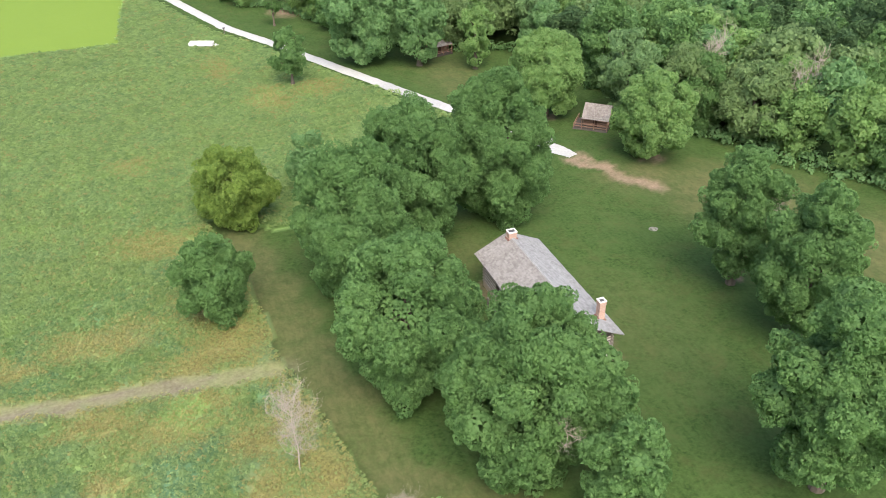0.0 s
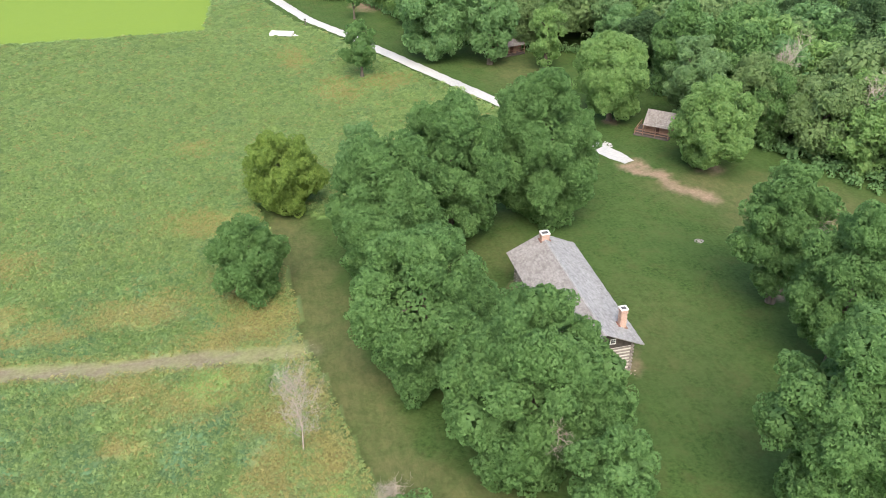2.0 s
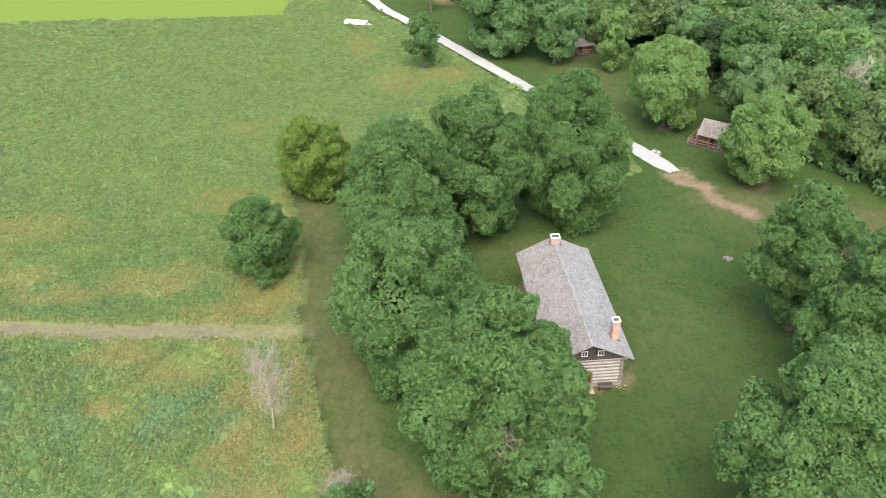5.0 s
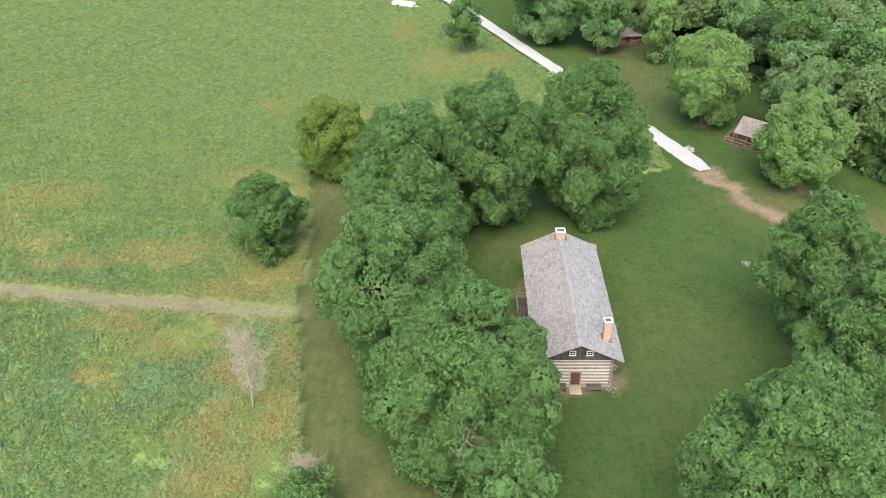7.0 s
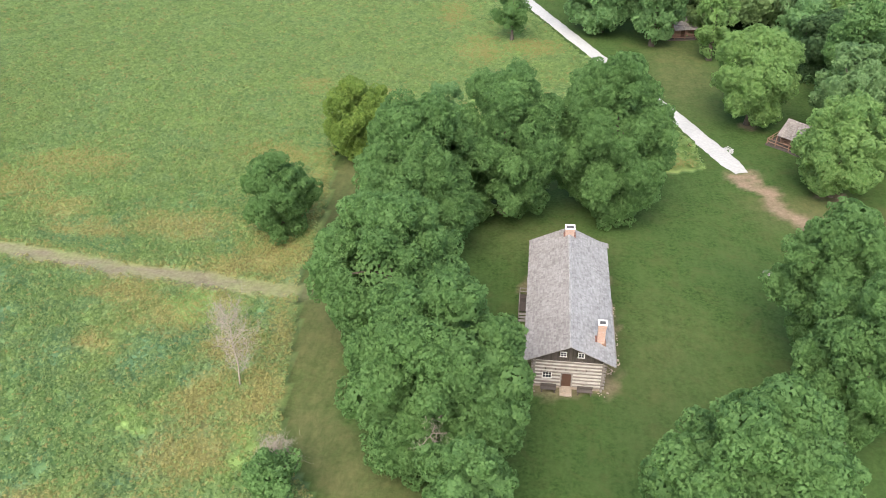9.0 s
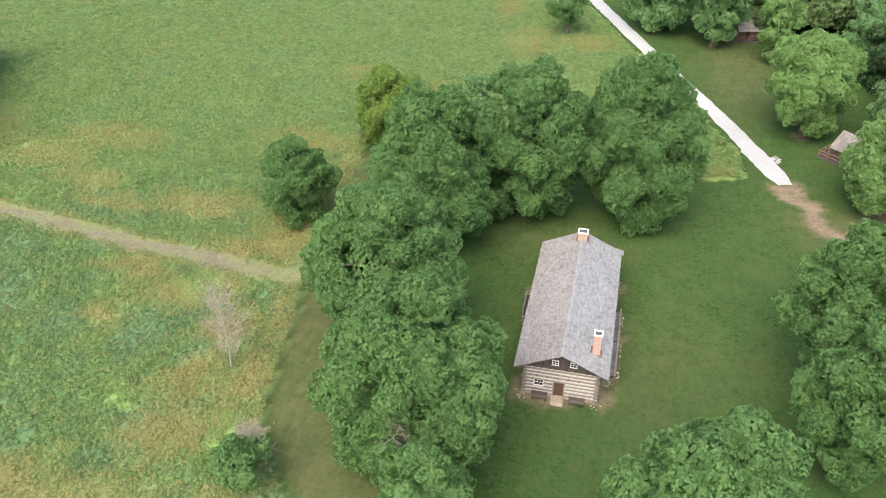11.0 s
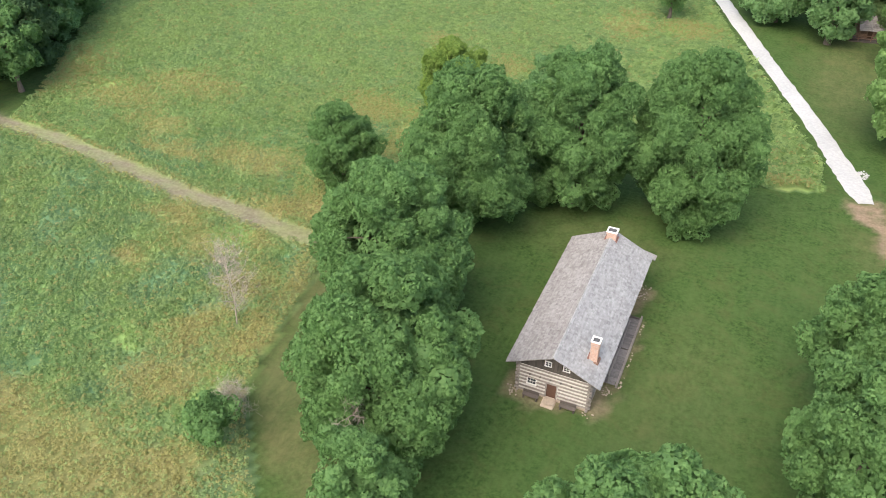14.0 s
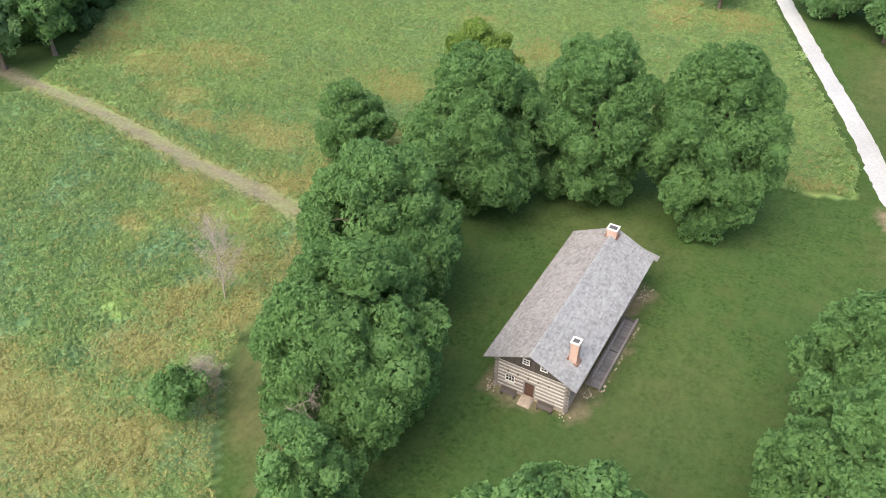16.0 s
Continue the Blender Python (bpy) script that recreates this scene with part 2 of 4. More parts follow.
def box(bm, x0, x1, y0, y1, z0, z1, bevel=0.0, rnd=None, wob=0.0):
    vs = [bm.verts.new((x, y, z)) for z in (z0, z1) for x, y in ((x0, y0), (x1, y0), (x1, y1), (x0, y1))]
    fs = [bm.faces.new([vs[i] for i in q]) for q in ((3, 2, 1, 0), (4, 5, 6, 7), (0, 1, 5, 4), (1, 2, 6, 5), (2, 3, 7, 6), (3, 0, 4, 7))]
    if rnd and wob:
        for v in vs:
            v.co += Vector((rnd.uniform(-wob, wob), rnd.uniform(-wob, wob), rnd.uniform(-wob, wob)))
    if bevel:
        es = list({e for f in fs for e in f.edges})
        bmesh.ops.bevel(bm, geom=es, offset=bevel, segments=1, affect="EDGES")
    return vs


def boxed(*args, **kw):
    bm = bmesh.new()
    box(bm, *args, **kw)
    return bm


def tube(points, radii, sides=7):
    """Rings along a bent line: vertices and quads."""
    points = np.asarray(points, float)
    verts, faces = [], []
    for i, (p, r) in enumerate(zip(points, radii)):
        d = points[min(i + 1, len(points) - 1)] - points[max(i - 1, 0)]
        d /= np.linalg.norm(d) + 1e-9
        a = np.cross(d, (0, 1, 0) if abs(d[1]) < 0.9 else (1, 0, 0))
        a /= np.linalg.norm(a)
        b = np.cross(d, a)
        for k in range(sides):
            t = 2 * math.pi * k / sides
            verts.append(p + r * (math.cos(t) * a + math.sin(t) * b))
        if i:
            for k in range(sides):
                faces.append(((i - 1) * sides + k, (i - 1) * sides + (k + 1) % sides, i * sides + (k + 1) % sides, i * sides + k))
    return np.array(verts), np.array(faces)


# ---- the lie of the land ----
def land(x, y):
    return 0.106 - 0.019 * 400 * np.tanh(np.asarray(x) / 400) - 0.0372 * 400 * np.tanh(np.asarray(y) / 400)


def height(x, y):
    return float(land(x, y))


def inside(px, py, poly):
    """Which of the points lie in a polygon."""
    hit = np.zeros(px.shape, bool)
    j = len(poly) - 1
    for i in range(len(poly)):
        (xi, yi), (xj, yj) = poly[i], poly[j]
        cross = (yi > py) != (yj > py)
        hit ^= cross & (px < (xj - xi) * (py - yi) / (yj - yi + 1e-12) + xi)
        j = i
    return hit


def away(px, py, line):
    """The distance of points from a line of points."""
    best = np.full(px.shape, 1e9)
    for (ax, ay), (bx, by) in zip(line, line[1:]):
        dx, dy = bx - ax, by - ay
        t = np.clip(((px - ax) * dx + (py - ay) * dy) / (dx * dx + dy * dy), 0, 1)
        best = np.minimum(best, np.hypot(px - ax - t * dx, py - ay - t * dy))
    return best


DRIVE = [(-70, 255), (-42, 208), (-27.4, 176.0), (-17.1, 141.5), (-8.9, 124.7), (-2.6, 109.8), (8.0, 85.2), (19.2, 60.0), (23.1, 49.7), (26.2, 41.6)]
TRACK = [(-30.0, 3.0), (-36.9, 3.6), (-45.2, 4.6), (-53.1, 4.9), (-59.5, 6.2), (-73.7, 8.1), (-86.0, 8.6), (-100, 9.5)]
LAWN_WEST = [(-42, 215), (-31, 175), (-20, 139), (-15.6, 131), (-11.2, 122.5), (-5.0, 109), (5.2, 84.5), (16.2, 58.8), (20.0, 49.5), (20.8, 42.0), (14.0, 39.8), (0, 38),
             (-14, 36), (-25, 34.5), (-31, 40), (-34.8, 41.0), (-33.6, 36), (-32.0, 24), (-30.8, 12), (-31.0, 4.8), (-30.0, 1.0), (-28.9, -4.2), (-28.0, -10.9), (-27.2, -16.4), (-25.4, -21.5),
             (-21.0, -27.3), (-16.8, -31.7), (-8, -40), (10, -60), (40, -90), (600, -90), (600, 600), (-120, 600)]
WEST_LAWN = [(-85.5, 6.6), (-89, 18), (-94, 27.3), (-99, 36.5), (-105, 48), (-150, 70), (-160, -40), (-100, -30), (-92, -2)]
WEAR = [(-31.5, 34), (-29.3, 24), (-28.2, 12), (-27.8, 4), (-26.0, -4), (-25.7, -10), (-24.6, -16.4), (-20.6, -21.5), (-14, -27.5), (-4, -36)]
WEAR_INNER = [(-25.3, 4), (-24.2, -4), (-23.5, -10), (-22.4, -15), (-18.8, -19.6), (-12.4, -25.5), (-3, -34)]
# dry and lush patches: x, y, half-widths
DRY_SOUTH = [(-43.4, -2.9, 5.5, 2.6), (-49.4, -7.8, 2.2, 2.0), (-35.0, -7.9, 2.6, 4.0), (-35.5, -15.0, 3.0, 5.0), (-30.4, -4.5, 1.8, 5.0), (-30.0, -14.4, 2.4, 6),
             (-34.0, -22.6, 4, 4), (-35.3, -34.4, 9, 6), (-27.4, -31.4, 5, 4), (-45.0, -31.7, 7, 4), (-49.7, 0.8, 5.0, 1.6), (-38.5, 0.9, 3.5, 1.2)]
DRY_NORTH = [(-36.3, 18.4, 4.5, 5.5), (-35.0, 10.8, 4.5, 4.0), (-37.6, 7.8, 6.5, 2.2), (-41.6, 36.6, 6.0, 3.6), (-34.2, 29, 2.4, 6), (-70.7, 30.6, 7, 4), (-43.6, 64.4, 3.2, 3.0), (-66.8, 17.8, 4.5, 2.6), (-49.0, 15.6, 6.5, 3.0),
             (-29.5, 57.9, 3.0, 5.0), (-16.0, 87.4, 4.0, 7.0), (-23.0, 109.5, 3.0, 8.0), (-5.4, 90.5, 5.0, 4.0), (-91.8, 25.2, 6, 9), (14.6, 42.0, 5.0, 1.8), (-61, 13, 5, 1.8), (-78, 23, 8, 4)]
LUSH = [(-41.6, 0.0, 2.6, 1.6), (-40.3, -2.8, 2.0, 1.2), (-40.6, -18.7, 2.0, 1.6), (-29.2, -21.9, 1.2, 3.4), (-61.0, 23.6, 4.0, 2.0), (-52.0, 64.0, 8, 2.4), (-60.3, 47.3, 9, 4), (-87.4, 39.0, 10, 5), (-31.4, -9.9, 1.4, 1.4), (-74, 11.5, 4, 1.4)]
BRIGHT_CROP = [(-42.4, 136.9), (-39.2, 180), (-30, 205), (-170, 250), (-230, 140), (-120, 136)]
SOIL_LINE = [(26.2, 40.6), (28.4, 35.2), (30.5, 30.2), (33.2, 26.3)]


def wobble(x, y, s, k=0.0):
    return (np.sin(x * s + 1.7 * np.sin(y * s * 0.7 + k) + k) + np.sin(y * s * 1.3 + 1.3 * np.sin(x * s * 0.9 - k) + 2 * k)) * 0.5


def zones(x, y):
    """Per point: (lawn, dry, lush with distance haze) and (track, soil, far)."""
    wx, wy = x + 0.2 * wobble(x, y, 0.9), y + 0.2 * wobble(x, y, 1.1, 2.0)
    lawn = (inside(wx, wy, LAWN_WEST) | inside(wx, wy, WEST_LAWN)).astype(float)
    dry, lush_haze = np.zeros(x.shape), np.zeros(x.shape)
    gx, gy = x + 1.2 * wobble(x, y, 0.6, 1.0) + 0.6 * wobble(x, y, 1.9, 3.0), y + 1.0 * wobble(x, y, 0.7, 4.0) + 0.5 * wobble(x, y, 2.1)
    for px, py, rx, ry in DRY_SOUTH + DRY_NORTH:
        dry = np.maximum(dry, np.clip(1.3 - 0.9 * np.hypot((gx - px) / rx, (gy - py) / ry), 0, 0.85))
    dry = np.maximum(dry, 0.42 * np.clip(1.6 - away(gx, gy, LAWN_WEST[17:30]) / 1.8, 0, 1))
    for px, py, rx, ry in LUSH:
        lush_haze = np.maximum(lush_haze, np.clip(1.6 - 1.2 * np.hypot((gx - px) / rx, (gy - py) / ry), 0, 0.75))
    lush_haze = np.maximum(lush_haze, 1.0 * inside(wx, wy, BRIGHT_CROP))
    # distance haze painted into the colour: the field pales outwards
    far = np.clip((np.hypot(x + 30, y + 20) - 28) / 55, 0, 1)
    lush_haze = np.maximum(lush_haze, 0.6 * far * far * (3 - 2 * far))
    d = away(x + 0.2 * wobble(x, y, 0.9), y + 0.25 * wobble(x, y, 0.5, 1.0), TRACK)
    track = np.maximum(np.clip(1.5 - np.abs(d - 0.7) / 0.3, 0, 0.95), 0.72 * np.clip(2.2 - d / 0.8, 0, 1)) * np.clip(0.3 + (-29 - x) / 14, 0, 1)
    dry = np.maximum(dry, 0.6 * np.clip(2.4 - d / 1.1, 0, 1))
    soil = np.clip(1.5 - away(gx, gy, SOIL_LINE) / 1.5, 0, 0.9)
    for px, py, r in ((0.6, 150.3, 4.4), (30.6, 59.3, 1.3), (37.4, 36.4, 1.6), (-19.4, -5.2, 1.0), (27.3, 0.7, 1.1)):
        soil = np.maximum(soil, np.clip(1.5 - np.hypot(gx - px, gy - py) / r, 0, 0.85))
    soil = np.maximum(soil, 0.5 * np.clip(1.6 - np.maximum(np.abs(gx - 0.2) - 4.5, np.abs(gy - 0.6) - 10.5).clip(-0.5) / 0.35, 0, 1))
    worn = np.maximum(np.clip(1.3 - away(wx, wy, WEAR) / 0.4, 0, 0.5), np.clip(1.3 - away(wx, wy, WEAR_INNER) / 0.4, 0, 0.45))
    worn = np.maximum(worn, 0.5 * np.clip(1.7 - away(gx, gy, WEAR) / 2.6, 0, 1))
    # broad paler olive turf, not wear; sunlit lawn to the east is painted in
    for px, py, rx, ry, a in ((43, 20, 12, 12, 0.75), (33, 31, 9, 6, 0.5), (22, 84, 7, 24, 0.4), (10, -4, 8, 14, 0.15), (-2, 18, 9, 5, 0.3), (50, 0, 10, 14, 0.6)):
        worn = np.maximum(worn, a * np.clip(1.5 - 1.2 * np.hypot((gx - px) / rx, (gy - py) / ry), 0, 1))
    return np.stack([lawn, dry * (1 - lawn), lush_haze * (1 - lawn)], -1), np.stack([track, soil, worn], -1)


def paint(me, x, y):
    for name, rgb in zip(("zone", "bare"), zones(x, y)):
        a = me.color_attributes.new(name, "FLOAT_COLOR", "POINT")
        a.data.foreach_set("color", np.concatenate([rgb, np.ones((len(x), 1))], 1).astype(np.float32).ravel())


def build_ground():
    def steps(a, b, cell, reach):
        mid = np.arange(a, b + cell, cell)
        out = cell * np.cumsum(1.35 ** np.arange(1, 24))
        out = out[out < reach]
        return np.r_[a - out[::-1], mid, mid[-1] + out]
    xs, ys = steps(-112, 66, 0.78, 3000), steps(-100, 190, 0.95, 3000)
    gx, gy = np.meshgrid(xs, ys)
    x, y = gx.ravel(), gy.ravel()
    zone, bare = zones(x, y)
    z = land(x, y) + 0.05 * wobble(x, y, 0.33) + 0.03 * wobble(x, y, 1.2, 5.0) - 0.05 * bare[:, 0] - 0.03 * bare[:, 1]
    n, m = len(xs), len(ys)
    i = (np.arange(m - 1)[:, None] * n + np.arange(n - 1)).ravel()
    me = bare_mesh("ground", np.stack([x, y, z], -1), np.stack([i, i + 1, i + n + 1, i + n], -1), GROUND)
    me.polygons.foreach_set("use_smooth", np.ones(len(me.polygons), bool))
    paint(me, x, y)
    tagged(new("ground", me), "mown lawn and weedy field with dry patches and a worn track", "ground", kind="structure")


def build_drive():
    """The white gravel drive, a low crowned strip with a ragged edge."""
    pts = []
    for (ax, ay), (bx, by) in zip(DRIVE, DRIVE[1:]):
        n = max(2, int(math.hypot(bx - ax, by - ay) / 0.9))
        pts += [(ax + (bx - ax) * k / n, ay + (by - ay) * k / n) for k in range(n)]
    pts.append(DRIVE[-1])
    p = np.array(pts)
    for _ in range(4):
        p[1:-1] = (p[:-2] + 2 * p[1:-1] + p[2:]) / 4
    rnd = random.Random(5)
    d = np.gradient(p, axis=0)
    d /= np.linalg.norm(d, axis=1)[:, None]
    side = np.stack([d[:, 1], -d[:, 0]], -1)
    verts, faces = [], []
    offs = (-1.0, -0.86, -0.35, 0.35, 0.86, 1.0)
    for k, (q, s) in enumerate(zip(p, side)):
        end = len(p) - k
        half = 1.5 * (min(1, 0.6 + end * 0.12) if end < 5 else 1) + (0.25 if 2 < end < 13 else 0)
        for j, o in enumerate(offs):
            r = rnd.uniform(-0.14, 0.14) if abs(o) == 1 else 0
            x, y = q + s * (o * half + r)
            verts.append((x, y, height(x, y) + (0.0, 0.07, 0.12, 0.12, 0.07, 0.0)[j]))
        if k:
            a = (k - 1) * 6
            faces += [(a + j, a + j + 1, a + j + 7, a + j + 6) for j in range(5)]
    me = bare_mesh("road", verts, faces, GRAVEL)
    tagged(new("road", me), "white crushed limestone drive with ragged grassy edges", "road", kind="structure")
    # loose gravel beside the end of the drive
    bm = bmesh.new()
    for k in range(60):
        a, r = rnd.uniform(0, 6.28), rnd.random() ** 0.6
        x, y = 25.5 + 0.9 * r * math.cos(a), 49.3 + 1.3 * r * math.sin(a)
        s = rnd.uniform(0.05, 0.14)
        box(bm, x - s, x + s, y - s, y + s, height(x, y) - 0.02, height(x, y) + rnd.uniform(0.02, 0.06), 0, rnd, 0.04)
    tagged(part("gravel_spill", bm, GRAVEL), "loose white gravel spilled on the lawn by the drive", "gravel", kind="stuff")


def build_weeds():
    """Weeds of the field: leafy clumps like small umbrellas, each of one colour, thinner and broader far off."""
    rng = np.random.default_rng(11)
    n = 850000
    x, y = rng.uniform(-190, 24, n), rng.uniform(-48, 215, n)
    far = np.maximum(np.hypot(x + 30, y + 20) - 40, 0)
    some = rng.random(n) < np.exp(-far / 70)
    x, y, far = x[some], y[some], far[some]
    zone, bare = zones(x, y)
    ok = (zone[:, 0] < 0.5) & (away(x, y, TRACK) > 1.35 + 0.25 * rng.normal(0, 1, len(x))) & (zone[:, 2] < 0.9) & (away(x, y, DRIVE) > 2.2)
    x, y, far, dry = x[ok], y[ok], far[ok], zone[ok, 1]
    n = len(x)
    edge = np.clip(2.4 - away(x, y, LAWN_WEST[6:30]), 0, 1)
    patch = 1 + 0.35 * wobble(x, y, 0.45, 2.0) + 0.4 * wobble(x, y, 1.3, 4.0)
    size = (0.2 + 0.0037 * far) * rng.uniform(0.55, 1.4, n) * (1 - 0.3 * dry)
    tall = (0.42 + 0.55 * edge + 0.15 * dry) * patch * rng.uniform(0.65, 1.2, n)
    leaves = 5
    z = land(x, y)
    v = np.zeros((n, 1 + 2 * leaves, 3), np.float32)
    v[:, 0] = np.stack([x + rng.normal(0, 0.06, n), y + rng.normal(0, 0.06, n), z + tall], -1)
    a = 2 * math.pi * (np.arange(leaves)[None] + rng.uniform(-0.4, 0.4, (n, leaves))) / leaves
    reach = size[:, None] * rng.uniform(0.7, 1.35, (n, leaves))
    low = (z + tall)[:, None] - reach * (1 - 0.3 * np.clip(far / 70, 0, 1))[:, None] * rng.uniform(0.1, 1.25, (n, leaves))
    for k, da in ((1, -0.42), (2, 0.42)):
        v[:, k::2] = np.stack([x[:, None] + reach * np.cos(a + da), y[:, None] + reach * np.sin(a + da), np.maximum(low, z[:, None] + 0.03)], -1)
    j = 1 + 2 * np.arange(leaves)
    f = (np.arange(n) * (1 + 2 * leaves))[:, None, None] + np.stack([0 * j, j, j + 1], -1)[None]
    me = bare_mesh("field_weeds", v.reshape(-1, 3), f.reshape(-1, 3), WEEDS)
    paint(me, np.repeat(x, 1 + 2 * leaves), np.repeat(y, 1 + 2 * leaves))
    tagged(new("field_weeds", me), "knee-high green and straw-dry weeds of the field", "weeds", kind="stuff")


build_ground()
build_drive()
build_weeds()


# ---- trees ----
def unit(v):
    return v / (np.linalg.norm(v, axis=-1, keepdims=True) + 1e-9)


def leaf_mesh(name, at, normal, size, rng, material, slim=0.9):
    """Pointed leaves at the given places, hanging outwards and down."""
    n = len(at)
    normal = unit(normal)
    hang = np.stack([normal[:, 0], normal[:, 1], -0.5 * np.ones(n)], -1) + rng.normal(0, 0.8, (n, 3))
    tip = unit(hang - normal * (hang * normal).sum(-1, keepdims=True))
    side = np.cross(normal, tip)
    size = np.asarray(size)[:, None]
    v = np.zeros((n, 3, 3), np.float32)
    v[:, 0] = at + tip * size * 0.6
    v[:, 1] = at - tip * size * 0.4 - side * size * slim * 0.5
    v[:, 2] = at - tip * size * 0.4 + side * size * slim * 0.5
    return bare_mesh(name, v.reshape(-1, 3), np.arange(3 * n).reshape(-1, 3), material)


def crown_plan(rng, rw, rh, lobes, taper, lobe, skirt):
    """Billows of a crown about its middle: places and radii."""
    k = np.arange(lobes) + 0.5
    up = 1 - 2 * k / lobes
    turn = 2.39996 * k + rng.uniform(0, 6.28)
    flat = np.sqrt(1 - up ** 2)
    d = np.stack([flat * np.cos(turn), flat * np.sin(turn), up], -1) + rng.normal(0, 0.16, (lobes, 3))
    d = unit(d)
    f = rng.uniform(0.53, 0.85, lobes)[:, None]
    at = d * (f * (1, 1, 0) * rw + (f + 0.1) * (0, 0, 1) * rh)
    narrow = 1 - taper * np.clip(at[:, 2] / rh, 0, 1) ** 1.5 + skirt * np.clip(-at[:, 2] / rh, 0, 1)
    at[:, :2] *= narrow[:, None]
    r = lobe * rw * rng.uniform(0.65, 1.35, lobes) * (0.7 + 0.3 * np.minimum(narrow, 1))
    return at, r


def crown(name, rng, rw, rh, material, lobes=24, leaf=0.28, cover=2.6, tuft=0.5, taper=0.35, lobe=0.36, skirt=0.0):
    """Leaves that cover the outsides of the billows, drawn together in tufts of about the given radius."""
    at, r = crown_plan(rng, rw, rh, lobes, taper, lobe, skirt)
    middle = unit(at * (1, 1, rw / rh))
    places, normals, sizes = [], [], []
    for c, big, m in zip(at, r, middle):
        n = int(cover * 12.6 * big ** 2 / (0.45 * leaf ** 2))
        d = unit(rng.normal(0, 1, (n, 3)))
        d = d[(d * m).sum(-1) > -0.45]
        knobs = unit(rng.normal(0, 1, (max(8, int(3.4 * (big / tuft) ** 2)), 3)))
        near = d @ knobs.T
        best = near.argmax(1)
        off = np.arccos(np.clip(near.max(1), -1, 1)) * big / tuft
        lift = np.sqrt(np.clip(1 - off ** 2, 0, 1))
        proud = rng.uniform(0.15, 1.35, len(knobs))[best]
        a, b = unit(rng.normal(0, 1, (2, 3)))
        swell = 1 + 0.3 * (d @ a) * (d @ b) + 0.12 * np.sin(5 * (d @ b) + 2)
        p = c + d * (big * swell * rng.uniform(0.82, 0.92, len(d)) + tuft * 0.95 * proud * lift)[:, None] * np.where(d[:, 2:] < 0, (1, 1, 1.15), (1, 1, 0.85))
        gap = np.linalg.norm((p[:, None] - at[None]) / r[None, :, None], axis=-1)
        keep = (gap < 0.72).sum(1) == 0
        places.append(p[keep])
        normals.append((d * 0.5 + (d - knobs[best]) * 0.9 * big / tuft + (0, 0, 0.18) + rng.normal(0, 0.42, d.shape))[keep])
        sizes.append(leaf * rng.uniform(0.7, 1.3, keep.sum()))
        e = unit(rng.normal(0, 1, (n // 6, 3)))
        places.append(c + e * big * rng.uniform(0.6, 0.75, (len(e), 1)))
        normals.append(e + (0, 0, 0.3))
        sizes.append(leaf * 1.6 * np.ones(len(e)))
    core = int(cover * 2.2 * rw * rh / leaf ** 2)
    e = unit(rng.normal(0, 1, (core, 3)))
    places.append(e * (rw * 0.54, rw * 0.54, rh * 0.62) * rng.uniform(0.8, 1.1, (core, 1)) * (1 - taper * np.clip(e[:, 2:], 0, 1) * (1, 1, 0)))
    normals.append(e + (0, 0, 0.5) + rng.normal(0, 0.3, e.shape))
    sizes.append(leaf * 1.8 * np.ones(core))
    return leaf_mesh(name, np.concatenate(places), np.concatenate(normals), np.concatenate(sizes), rng, material), at, r


def tree(x, y, tall, width, seed, material, label, low=0.1, taper=0.35, lobes=48, leaf=0.26, cover=1.8, tuft=0.6, lobe=0.25, group="", limbs=6, skirt=0.0, name="tree"):
    """A broadleaf tree: trunk, main limbs and a crown of billows covered in tufts of leaves. low: where the crown begins, as a share of the height."""
    rng = np.random.default_rng(seed)
    t = thing(name, pose(x, y, height(x, y) - 0.05, 0, 0, rng.uniform(0, 360)), label, "tree", group)
    rh, rw = tall * (1 - low) / 2, width / 2
    mid = tall - rh
    me, at, r = crown("crown", rng, rw * 1.03, rh * 1.03, material, lobes, leaf, cover, tuft, taper, lobe, skirt)
    c = new("crown", me)
    c.parent, c.location = t, (0, 0, mid)
    thick = 0.018 * tall + 0.06
    bend = rng.normal(0, 0.02 * tall, 2)
    zs = np.linspace(0, tall * 0.72, 7)
    line = np.stack([bend[0] * (zs / tall) ** 1.5, bend[1] * (zs / tall) ** 1.5, zs], -1)
    v, f = tube(line, thick * np.array([1.7, 1.05, 0.9, 0.75, 0.6, 0.42, 0.2]), 9)
    k = new("trunk", bare_mesh("trunk", v, f, BARK))
    k.parent = t
    order = np.argsort(at[:, 2])
    for i in order[:: max(1, len(at) // max(limbs, 1))][:limbs]:
        end = at[i] + (0, 0, mid)
        a = line[2] if end[2] < tall * 0.5 else line[4]
        a = a.copy()
        a[2] = min(a[2], max(end[2] - 0.3 * np.linalg.norm(end[:2]), tall * 0.14))
        m = (a + end) / 2 + (0, 0, 0.08 * tall)
        s = np.linspace(0, 1, 5)[:, None]
        v, f = tube((1 - s) ** 2 * a + 2 * s * (1 - s) * m + s ** 2 * end, thick * np.array([0.5, 0.4, 0.3, 0.2, 0.08]), 6)
        b = new("limb", bare_mesh("limb", v, f, BARK))
        b.parent = t
    return t


